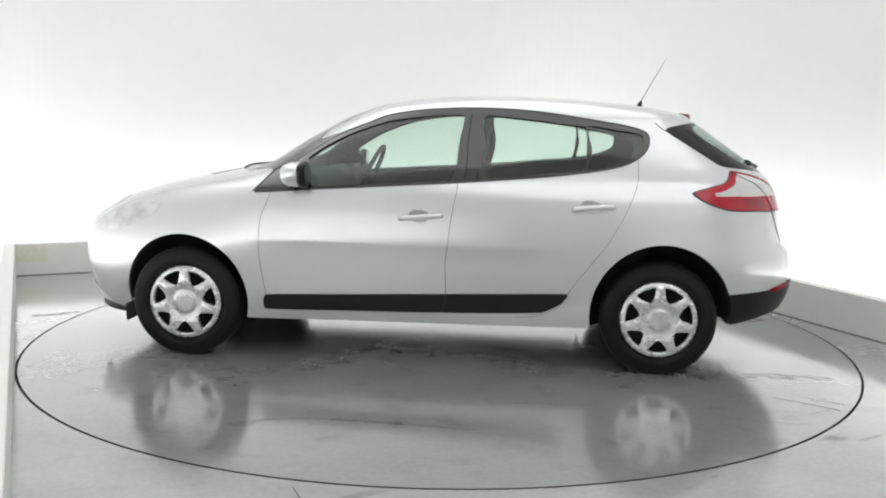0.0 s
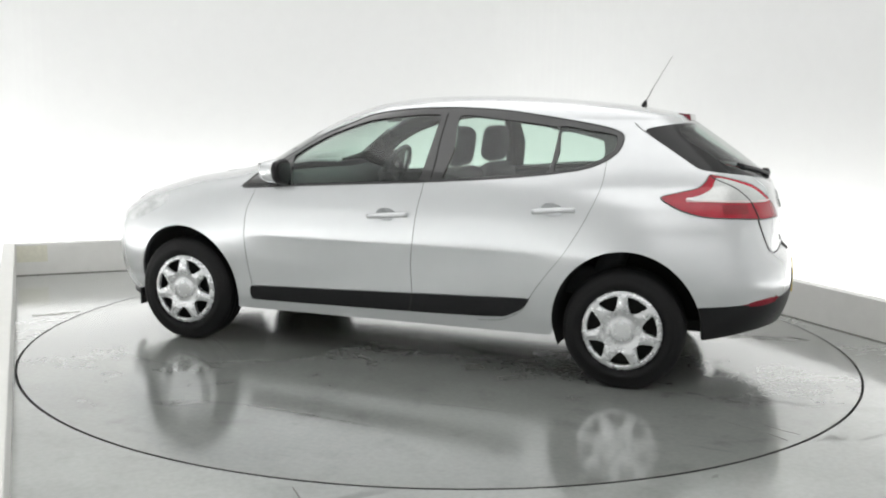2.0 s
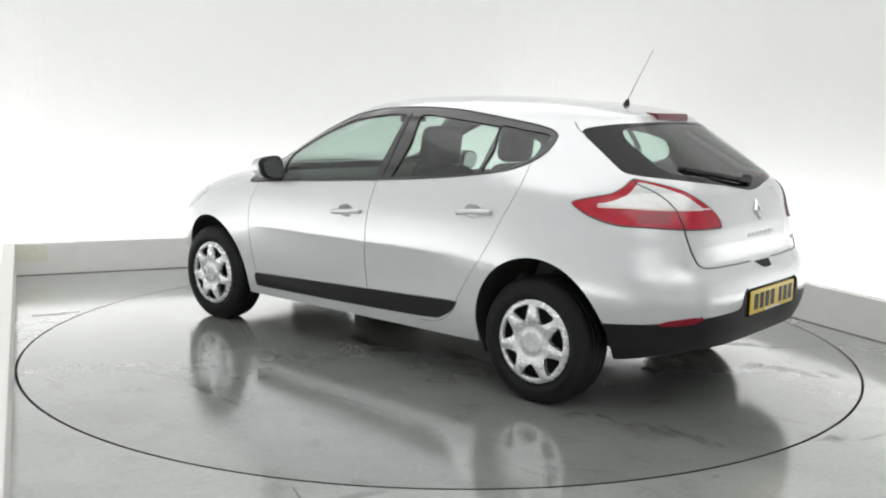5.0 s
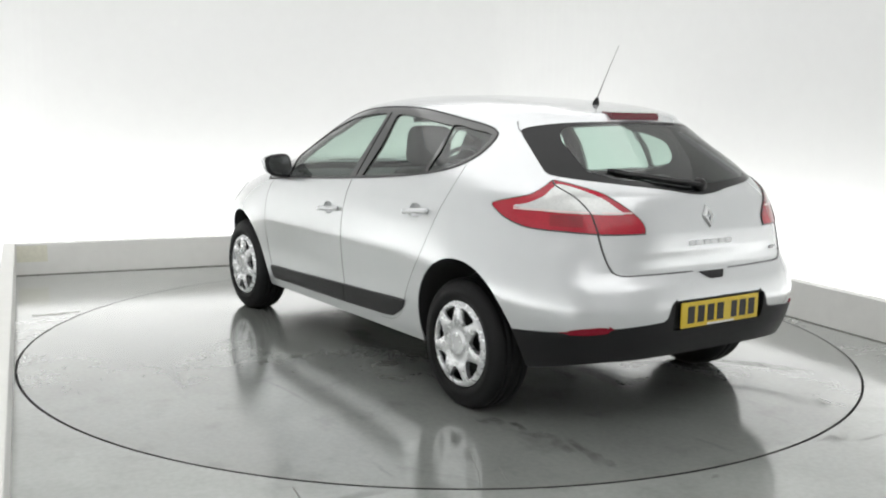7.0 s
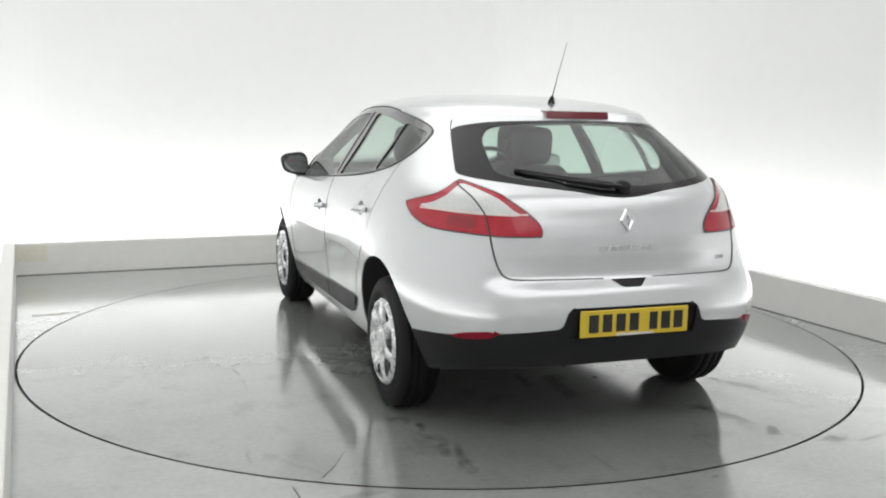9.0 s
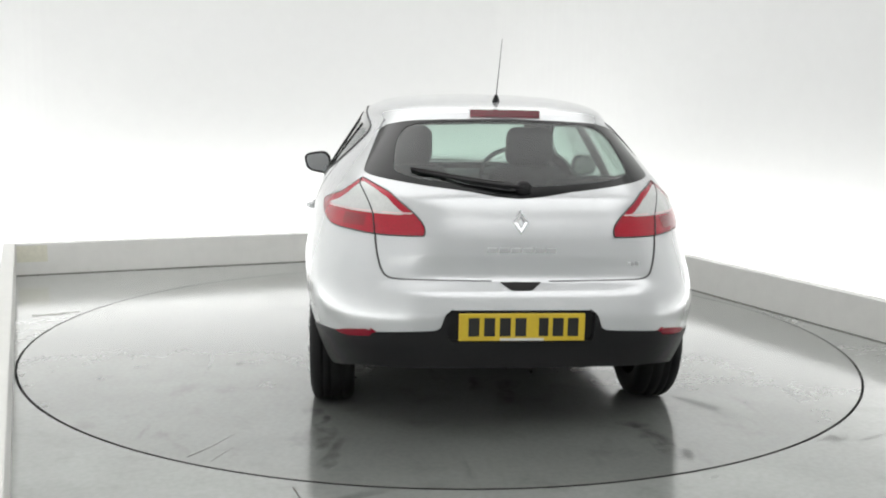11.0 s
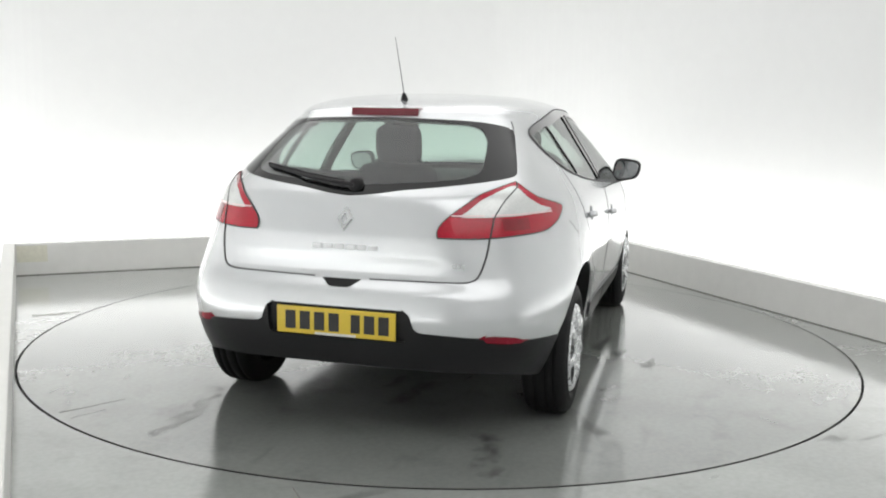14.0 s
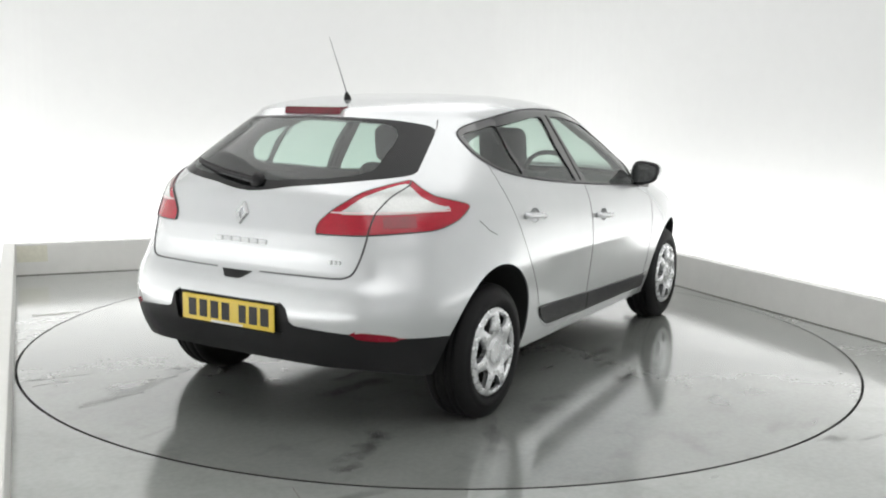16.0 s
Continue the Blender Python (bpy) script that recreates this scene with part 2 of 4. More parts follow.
def half_width(x, z):
    """Half the car's width at x, z (0 outside the slice)."""
    r, f, w = smooth_curve(Z_REAR, z), smooth_curve(Z_FRONT, z), smooth_curve(Z_WIDE, z)
    n = f - r
    k = np.clip((0.92 - np.asarray(z, float)) / 0.4, 0, 1)
    k = k * k * (3 - 2 * k)
    g = np.clip((np.asarray(z, float) - 0.93) / 0.16, 0, 1)
    g = g * g * (3 - 2 * g)
    ar, af = np.minimum(1.0 - 0.26 * k, 0.5 * n), np.minimum(1.08 - 0.55 * g, 0.5 * n)
    a = np.clip((r + ar - x) / ar, 0, 1)
    c = np.clip((x - f + af) / af, 0, 1)
    flare = 0.026 * np.exp(-((x + 1.38) / 0.42) ** 2) + 0.012 * np.exp(-((x - 1.33) / 0.4) ** 2)
    w = w + flare * np.exp(-((z - 0.60) / 0.2) ** 2)
    # the hollow in the lower doors, under a soft crease
    d = np.clip((0.665 - np.asarray(z, float)) / 0.33, 0, 1)
    e = np.clip((x + 0.92) / 0.35, 0, 1) * np.clip((1.0 - x) / 0.4, 0, 1)
    w = w - 0.030 * d ** 0.8 * (1 - d) ** 1.3 * e * e * (3 - 2 * e)
    return w * (1 - a ** 2) ** (0.2425 - 0.02 * k) * (1 - c ** 2.1) ** 0.27


def tuck(y, z):
    """How far the foot of the tailgate is drawn in over the bumper."""
    d = np.interp(z, (0.655, 0.672, 0.698, 0.72, 0.76, 0.80, 0.88), (0, 0.009, 0.031, 0.035, 0.025, 0.013, 0))
    m = np.clip((0.76 - np.abs(y)) / 0.42, 0, 1)
    return d * m * m * (3 - 2 * m)


def surface_x(s, z):
    """The x at which x + half width is s, on the side or the rear of the slice z."""
    lo, hi = float(smooth_curve(Z_REAR, z)), float(smooth_curve(Z_FRONT, z)) - (0.45 if z < 0.95 else 0.2)
    xs = lo + (hi - lo) * np.linspace(0, 1, 900) ** 2
    ys = half_width(xs, z)
    return float(np.interp(s, xs + ys + tuck(ys, z) * (xs < -1.2), xs))


def on_body(s, z, out=0.0, side=1):
    """A point of the body at wrap coordinate s (x + half width) and height z, moved outwards, with its normal."""
    def p(s, z):
        x = surface_x(s, z)
        y = float(half_width(x, z))
        return Vector((x + (float(tuck(y, z)) if x < -1.2 else 0), y, z))
    a = p(s, z)
    n = (p(s + 0.01, z) - p(s - 0.01, z)).cross(p(s, z + 0.01) - p(s, z - 0.01)).normalized()
    n = -n if n.dot(a - Vector((0, 0, 0.7))) < 0 else n
    a = a + n * out
    return Vector((a.x, a.y * side, a.z)), Vector((n.x, n.y * side, n.z))


def rounded(points, closed=True, steps=8, soft=0.5):
    """Catmull-Rom curve through a few design points."""
    P = np.array(points, float)
    n = len(P)
    out = []
    for i in range(n if closed else n - 1):
        p0, p1, p2, p3 = (P[(i + k) % n] if closed else P[min(max(i + k, 0), n - 1)] for k in (-1, 0, 1, 2))
        for j in range(steps):
            t = j / steps
            m1, m2 = soft * (p2 - p0), soft * (p3 - p1)
            out.append((2 * t ** 3 - 3 * t * t + 1) * p1 + (t ** 3 - 2 * t * t + t) * m1 + (3 * t * t - 2 * t ** 3) * p2 + (t ** 3 - t * t) * m2)
    if not closed:
        out.append(P[-1])
    return np.array(out)


# ---- outlines on the body: wrap coordinate and height ----
WINDOWS = rounded([(1.746, 0.94), (1.552, 1.039), (1.333, 1.14), (1.144, 1.23), (0.944, 1.303), (0.779, 1.36), (0.58, 1.393), (0.383, 1.405), (0.194, 1.406), (0.01, 1.397), (-0.17, 1.376), (-0.36, 1.349), (-0.52, 1.324), (-0.6, 1.302), (-0.617, 1.272), (-0.54, 1.205), (-0.44, 1.157), (-0.3, 1.113), (-0.1, 1.08), (0.16, 1.05), (0.54, 1.017), (0.97, 0.987), (1.42, 0.957), (1.664, 0.937)])
FRONT_PANE = rounded([(1.437, 0.972), (1.365, 1.106), (1.089, 1.238), (0.822, 1.326), (0.559, 1.362), (0.408, 1.368), (0.414, 1.34), (0.52, 1.2), (0.64, 1.04), (0.66, 1.02), (0.7, 1.015), (1.002, 0.997), (1.363, 0.972)], soft=0.35)
REAR_PANE = rounded([(0.286, 1.36), (0.1, 1.355), (-0.22, 1.32), (-0.25, 1.308), (-0.17, 1.2), (-0.07, 1.085), (0.1, 1.068), (0.5, 1.03), (0.51, 1.045), (0.382, 1.2)], soft=0.35)
QUARTER_PANE = rounded([(-0.268, 1.318), (-0.44, 1.300), (-0.545, 1.288), (-0.572, 1.268), (-0.51, 1.206), (-0.415, 1.162), (-0.285, 1.121), (-0.115, 1.093), (-0.20, 1.2)], soft=0.35)
QUARTER_TRIM = rounded([(-0.275, 1.31), (-0.45, 1.28), (-0.50, 1.255), (-0.44, 1.19), (-0.33, 1.137), (-0.22, 1.108), (-0.11, 1.092), (-0.2, 1.2)], soft=0.35)
TRIM_FRONT = rounded([(1.70, 0.363), (1.2, 0.383), (0.703, 0.402), (0.703, 0.35), (0.70, 0.30), (1.2, 0.29), (1.68, 0.283)], soft=0.12)
TRIM_REAR = rounded([(0.697, 0.403), (0.4, 0.415), (0.05, 0.429), (0.08, 0.37), (0.16, 0.322), (0.3, 0.312), (0.694, 0.30), (0.697, 0.35)], soft=0.12)
DOOR_A = rounded([(1.665, 0.935), (1.74, 0.82), (1.765, 0.70), (1.76, 0.60), (1.73, 0.465), (1.70, 0.363), (1.69, 0.275)], closed=False)
DOOR_B = rounded([(0.63, 1.01), (0.69, 0.872), (0.72, 0.72), (0.722, 0.565), (0.70, 0.403), (0.69, 0.29)], closed=False)
DOOR_C = rounded([(-0.43, 1.15), (-0.35, 1.043), (-0.26, 0.927), (-0.18, 0.808), (-0.10, 0.686), (-0.02, 0.567), (0.04, 0.458), (0.08, 0.36), (0.17, 0.30), (0.3, 0.285)], closed=False)
BELT = np.array([(1.65, 0.936), (1.41, 0.956), (0.97, 0.986), (0.54, 1.016), (0.16, 1.049), (-0.10, 1.079), (-0.30, 1.112), (-0.43, 1.15)])
LAMP = rounded([(-0.655, 0.984), (-0.80, 1.012), (-0.90, 1.03), (-0.975, 1.06), (-1.03, 1.091), (-1.07, 1.09), (-1.2, 1.072), (-1.35, 1.043), (-1.49, 0.987), (-1.57, 0.94), (-1.6, 0.91), (-1.605, 0.883), (-1.58, 0.88), (-1.37, 0.879), (-1.13, 0.886), (-0.9, 0.893), (-0.76, 0.922), (-0.69, 0.952)], soft=0.42)
LAMP_CLEAR = rounded([(-0.80, 0.974), (-0.90, 0.996), (-0.99, 1.026), (-1.07, 1.076), (-1.20, 1.058), (-1.34, 1.026), (-1.43, 0.986), (-1.475, 0.961), (-1.29, 0.960), (-1.04, 0.962)], soft=0.3)
LAMP_SPLIT = rounded([(-1.33, 0.878), (-1.30, 0.93), (-1.27, 0.97), (-1.18, 1.026), (-1.06, 1.068), (-1.035, 1.09)], closed=False)
GATE = np.concatenate([rounded([(-2.4, 0.699), (-2.0, 0.699), (-1.7, 0.702), (-1.52, 0.704), (-1.45, 0.712), (-1.41, 0.735), (-1.37, 0.79), (-1.335, 0.86), (-1.33, 0.88)], closed=False), LAMP_SPLIT, rounded([(-1.03, 1.095), (-0.98, 1.14), (-0.86, 1.23), (-0.755, 1.32), (-0.765, 1.346), (-0.9, 1.365), (-1.2, 1.393), (-1.6, 1.405), (-2.4, 1.41)], closed=False)])
REAR_SCREEN = rounded([(-2.4, 1.033), (-1.95, 1.035), (-1.71, 1.062), (-1.4, 1.088), (-1.1, 1.108), (-0.995, 1.12), (-0.96, 1.14), (-0.86, 1.225), (-0.79, 1.285), (-0.785, 1.306), (-0.84, 1.322), (-1.05, 1.342), (-1.4, 1.354), (-1.7, 1.358), (-2.4, 1.36)], soft=0.4)
REAR_CLEAR = rounded([(-2.4, 1.078), (-1.92, 1.078), (-1.67, 1.09), (-1.42, 1.107), (-1.25, 1.135), (-1.16, 1.19), (-1.06, 1.262), (-1.05, 1.31), (-1.15, 1.332), (-1.5, 1.345), (-2.4, 1.347)], soft=0.35)
BUMPER = [(-2.4, 0.7), (-1.52, 0.702), (-1.42, 0.72), (-1.36, 0.70), (-1.2, 0.66), (-1.0, 0.62), (-0.8, 0.58), (-0.7, 0.45), (-0.7, 0.2), (-2.4, 0.2)]
SKIRT = [(-2.4, 0.592), (-1.81, 0.592), (-1.79, 0.578), (-1.77, 0.522), (-1.75, 0.508), (-1.6, 0.500), (-1.42, 0.490), (-1.34, 0.482), (-1.05, 0.462), (-0.8, 0.450), (-0.6, 0.445), (-0.6, 0.1), (-2.4, 0.1)]
RECESS = [(-2.4, 0.589), (-1.815, 0.589), (-1.80, 0.575), (-1.80, 0.462), (-2.4, 0.458)]
REFLECTOR = rounded([(-1.44, 0.498), (-1.36, 0.497), (-1.22, 0.483), (-1.14, 0.466), (-1.16, 0.459), (-1.28, 0.462), (-1.41, 0.474)], soft=0.3)
HEADLAMP = rounded([(2.56, 0.70), (2.50, 0.755), (2.40, 0.81), (2.27, 0.86), (2.24, 0.85), (2.30, 0.795), (2.42, 0.73), (2.50, 0.69)])


def cup_line(s, z):
    return np.array([(s + 0.058 * math.cos(a), z + 0.036 * math.sin(a)) for a in np.linspace(0, 2 * math.pi, 24)[:-1]])


CUP_FRONT, CUP_REAR = cup_line(0.876, 0.829), cup_line(-0.047, 0.900)


def arch(cx, cz, r, rz):
    pts = [(cx + r * math.cos(a), cz + rz * math.sin(a)) for a in np.linspace(-0.12, math.pi + 0.12, 48)]
    pts = [(cx + r * 1.0, 0.0)] + pts + [(cx - r * 1.0, 0.0)]
    return np.array([(x + float(half_width(x, max(z, 0.17))), z) for x, z in pts])


ARCH_FRONT, ARCH_REAR = arch(1.307, 0.325, 0.364, 0.366), arch(-1.318, 0.318, 0.376, 0.396)
UNDER = [(-2.6, 0.345), (-2.1, 0.345), (-1.7, 0.345), (-1.4, 0.338), (-1.21, 0.318), (-0.97, 0.28), (-0.82, 0.268), (-0.6, 0.24), (0.0, 0.232), (1.75, 0.218), (2.3, 0.225), (2.6, 0.20), (3.0, 0.20), (3.0, 0.0), (-2.6, 0.0)]


# ---- the sheet: one half, cut along the outlines ----
def signed(poly, pts):
    """Distance to a closed outline, positive inside."""
    A, B = np.asarray(poly), np.roll(np.asarray(poly), -1, axis=0)
    d2, ins = np.full(len(pts), 1e9), np.zeros(len(pts), bool)
    for a, b in zip(A, B):
        e = b - a
        l = max(e @ e, 1e-12)
        t = np.clip(((pts - a) @ e) / l, 0, 1)
        q = pts - a - t[:, None] * e
        d2 = np.minimum(d2, (q * q).sum(1))
        if a[1] != b[1]:
            ins ^= ((a[1] > pts[:, 1]) != (b[1] > pts[:, 1])) & (pts[:, 0] < (b[0] - a[0]) * (pts[:, 1] - a[1]) / (b[1] - a[1]) + a[0])
    return np.where(ins, 1, -1) * np.sqrt(d2)


def half_sheet():
    zs = np.concatenate([np.linspace(0.17, 1.36, 118)[:-1], np.linspace(1.36, 1.41, 10)[:-1], 1.41 + 0.0768 * np.sin(np.linspace(0, math.pi / 2, 14))])
    nt = 270
    rows = []
    for z in zs:
        r, f = float(smooth_curve(Z_REAR, z)), float(smooth_curve(Z_FRONT, z))
        u = np.linspace(0, 1, 1200)
        x = r + (f - r) * (0.5 - 0.5 * np.cos(math.pi * (0.5 - 0.5 * np.cos(math.pi * u))))
        y = half_width(x, z)
        y[0] = y[-1] = 0
        d = np.concatenate([[0], np.cumsum(np.hypot(np.diff(x), np.diff(y)))])
        k = np.linspace(0, d[-1], nt)
        rows.append(np.stack([np.interp(k, d, x), np.interp(k, d, y), np.full(nt, z)], 1))
    V = np.array(rows)
    V[:, :, 0] += tuck(V[:, :, 1], V[:, :, 2]) * (V[:, :, 0] < -1.2)
    du, dv = np.gradient(V, axis=1), np.gradient(V, axis=0)
    N = np.cross(du, dv)
    N /= np.linalg.norm(N, axis=2, keepdims=True) + 1e-12
    N[:, 0, 1] = N[:, -1, 1] = 0
    N *= np.sign((N * (V - np.array([0, 0, 0.75]))).sum(2, keepdims=True) + 1e-9)
    N[-1] = (0, 0, 1)
    i, j = np.meshgrid(np.arange(len(zs) - 1), np.arange(nt - 1), indexing="ij")
    a, b, c, d = i * nt + j, i * nt + j + 1, (i + 1) * nt + j + 1, (i + 1) * nt + j
    even = ((i + j) % 2 == 0).ravel()
    a, b, c, d = a.ravel(), b.ravel(), c.ravel(), d.ravel()
    T = np.concatenate([np.stack([a, b, c], 1)[even], np.stack([a, c, d], 1)[even], np.stack([a, b, d], 1)[~even], np.stack([b, c, d], 1)[~even]])
    return V.reshape(-1, 3), N.reshape(-1, 3), T


SV, SN, ST = half_sheet()


def wrap(P):
    return np.stack([P[:, 0] + P[:, 1], P[:, 2]], 1)


def front_wrap(P):
    return np.stack([P[:, 1], P[:, 2]], 1)


def pillar_wrap(P):
    """How steeply the plan outline turns in towards the windscreen, and the height."""
    return np.stack([100 * (half_width(P[:, 0] + 0.004, P[:, 2]) - half_width(P[:, 0] - 0.004, P[:, 2])), P[:, 2]], 1)


def snap(poly, mapping, mask):
    """Slides the sheet's points along its edges on to an outline."""
    D = mapping(SV)
    lo, hi = np.min(poly, axis=0) - 0.05, np.max(poly, axis=0) + 0.05
    near = mask(SV) & (D > lo).all(1) & (D < hi).all(1)
    sd = np.full(len(SV), -1.0)
    sd[near] = signed(poly, D[near])
    E = np.concatenate([ST[:, [0, 1]], ST[:, [1, 2]], ST[:, [2, 0]]])
    E = np.unique(np.sort(E, axis=1), axis=0)
    E = E[near[E[:, 0]] & near[E[:, 1]]]
    sa, sb = sd[E[:, 0]], sd[E[:, 1]]
    cross = sa * sb < 0
    E, sa, sb = E[cross], sa[cross], sb[cross]
    t = sa / (sa - sb)
    order = np.argsort(np.minimum(t, 1 - t))
    for k in order:
        a, b = E[k]
        f = t[k]
        if sd[a] * sd[b] >= 0:
            continue
        if f > 0.5:
            a, b, f = b, a, 1 - f
        if LOCK[a]:
            if LOCK[b] or f < 0.2:
                continue
            a, b, f = b, a, 1 - f
        if SV[a][1] < 1e-6 and abs(SV[b][1]) > 1e-6:
            continue
        SV[a] += f * (SV[b] - SV[a])
        n = SN[a] + f * (SN[b] - SN[a])
        SN[a] = n / np.linalg.norm(n)
        sd[a] = 0
        LOCK[a] = True


LOCK = np.zeros(len(SV), bool)


def side_zone(P):
    return P[:, 0] < 1.35


def nose_zone(P):
    return P[:, 0] > 0.9


def screen_zone(P):
    return (P[:, 0] > 0.0) & (P[:, 2] > 0.99)


def any_zone(P):
    return P[:, 2] < 1.38


WINDSCREEN = rounded([(-0.5, 1.045), (0.3, 1.035), (0.65, 1.025), (0.72, 1.05), (0.705, 1.15), (0.645, 1.25), (0.58, 1.34), (0.50, 1.405), (0.2, 1.425), (-0.5, 1.43)], soft=0.3)
DOORS = ((np.concatenate([DOOR_A[::-1], BELT[:4][::1], DOOR_B])), (np.concatenate([DOOR_B[::-1], BELT[4:], DOOR_C])))

PILLAR = [(-1.2, 0.9), (9.0, 0.9), (9.0, 1.45), (-1.2, 1.45)]
CUTS = (  # name, outline, flattening, zone
    ("pillar", PILLAR, pillar_wrap, screen_zone),
    ("windows", WINDOWS, wrap, side_zone), ("windscreen", WINDSCREEN, front_wrap, screen_zone),
    ("front_arch", ARCH_FRONT, wrap, any_zone), ("rear_arch", ARCH_REAR, wrap, any_zone), ("under", UNDER, wrap, any_zone),
    ("lamp", LAMP, wrap, side_zone), ("rear_screen", REAR_SCREEN, wrap, side_zone), ("skirt", SKIRT, wrap, side_zone),
    ("gate", GATE, wrap, side_zone), ("front_pane", FRONT_PANE, wrap, side_zone), ("rear_pane", REAR_PANE, wrap, side_zone), ("quarter_pane", QUARTER_PANE, wrap, side_zone), ("quarter_trim", QUARTER_TRIM, wrap, side_zone),
    ("lamp_clear", LAMP_CLEAR, wrap, side_zone), ("trim_front", TRIM_FRONT, wrap, side_zone), ("trim_rear", TRIM_REAR, wrap, side_zone),
    ("rear_clear", REAR_CLEAR, wrap, side_zone), ("reflector", REFLECTOR, wrap, side_zone), ("headlamp", HEADLAMP, wrap, nose_zone), ("recess", RECESS, wrap, side_zone),
    ("front_door", DOORS[0], wrap, side_zone), ("rear_door", DOORS[1], wrap, side_zone), ("bumper", BUMPER, wrap, side_zone), ("cup_front", CUP_FRONT, wrap, side_zone), ("cup_rear", CUP_REAR, wrap, side_zone))
for _, line, mapping, zone in CUTS:
    snap(np.asarray(line, float), mapping, zone)

# even the lower rim of the sheet
RIM = np.array(UNDER[:13])
LOW = (SV[:, 2] < 0.34) & (SV[:, 0] < 1.9)
MID = SV[ST].mean(1)
INSIDE = {}
for key, line, mapping, zone in CUTS:
    line, flat = np.asarray(line, float), mapping(MID)
    hit = zone(MID) & (flat > line.min(0)).all(1) & (flat < line.max(0)).all(1)
    INSIDE[key] = np.zeros(len(ST), bool)
    INSIDE[key][hit] = signed(line, flat[hit]) > 0
SHEET = np.full(len(ST), "body", dtype=object)
SHEET[INSIDE["front_door"]] = "front_door"
SHEET[INSIDE["rear_door"]] = "rear_door"
SHEET[INSIDE["bumper"]] = "bumper"
SHEET[INSIDE["gate"] & (MID[:, 0] < -1.0)] = "gate"
SHEET[INSIDE["windscreen"] & ~INSIDE["pillar"]] = "windscreen"
SIDEWAYS = INSIDE["pillar"] | ~screen_zone(MID)
for key in ("windows", "front_pane", "rear_pane", "quarter_pane"):
    INSIDE[key] &= SIDEWAYS
for key in ("skirt", "recess", "reflector", "windows", "front_pane", "rear_pane", "quarter_pane", "trim_front", "trim_rear", "headlamp"):
    SHEET[INSIDE[key]] = key
SHEET[INSIDE["rear_screen"]] = "rear_screen"
SHEET[INSIDE["rear_clear"] & INSIDE["rear_screen"]] = "rear_clear"
for key in ("lamp",):
    inner = INSIDE["gate"]
    SHEET[INSIDE[key] & inner] = "lamp_gate_red"
    SHEET[INSIDE[key] & ~inner] = "lamp_body_red"
    SHEET[INSIDE[key] & inner & INSIDE["lamp_clear"]] = "lamp_gate_clear"
    SHEET[INSIDE[key] & ~inner & INSIDE["lamp_clear"]] = "lamp_body_clear"
for key in ("front_arch", "rear_arch", "under", "cup_front", "cup_rear"):
    SHEET[INSIDE[key]] = "hole"
# the rest of the rim is lifted to the sill line once the holes are out
KEPT = np.unique(ST[SHEET != "hole"])
KEPT = KEPT[LOW[KEPT]]
SV[KEPT, 2] = np.maximum(SV[KEPT, 2], np.interp(SV[KEPT, 0] + SV[KEPT, 1], RIM[:, 0], RIM[:, 1]))
# a pane is one piece: whatever the outline catches on the far side of the pillar goes to the frame
pick = np.flatnonzero(SHEET == "front_pane")
own = np.arange(len(SV))
for _ in range(400):
    least = own[ST[pick]].min(1)
    before = own.copy()
    for k in range(3):
        np.minimum.at(own, ST[pick][:, k], least)
    if (own == before).all():
        break
tags, counts = np.unique(own[ST[pick][:, 0]], return_counts=True)
SHEET[pick[own[ST[pick][:, 0]] != tags[counts.argmax()]]] = "windows"


def sheet_mesh(name, pick, mat, sides, out=0.0, depth=0.0):
    """A panel of the sheet on one side or both, moved outwards, with walls of some depth along its rim."""
    tri = ST[pick]
    used, inv = np.unique(tri, return_inverse=True)
    tri = inv.reshape(-1, 3)
    P0, N0 = SV[used], SN[used]
    verts, faces, norms = [], [], []
    for side in sides:
        flip = np.array([1, side, 1])
        P, N = (P0 + N0 * out) * flip, N0 * flip
        base = len(verts)
        t = tri if side > 0 else tri[:, ::-1]
        a, b, c = P[t[:, 0]], P[t[:, 1]], P[t[:, 2]]
        turn = (np.cross(b - a, c - a) * (N[t].sum(1))).sum(1) < 0
        t = np.where(turn[:, None], t[:, ::-1], t)
        verts += P.tolist()
        norms += N.tolist()
        faces += (t + base).tolist()
        if depth:
            E = np.concatenate([t[:, [0, 1]], t[:, [1, 2]], t[:, [2, 0]]])
            key = np.sort(E, axis=1)
            _, idx, cnt = np.unique(key, axis=0, return_index=True, return_counts=True)
            for a, b in E[idx[cnt == 1]]:
                if abs(P[a][1]) < 1e-4 and abs(P[b][1]) < 1e-4:
                    continue
                k = len(verts)
                w = np.cross(P[b] - P[a], N[a] + N[b])
                w = (w / (np.linalg.norm(w) + 1e-12)).tolist()
                verts += [P[a].tolist(), P[b].tolist(), (P[b] - N[b] * depth).tolist(), (P[a] - N[a] * depth).tolist()]
                norms += [w] * 4
                faces.append([k + 1, k, k + 3, k + 2])
    me = mesh_of(name, verts, faces, mat, True)
    me.normals_split_custom_set_from_vertices(norms)
    return me


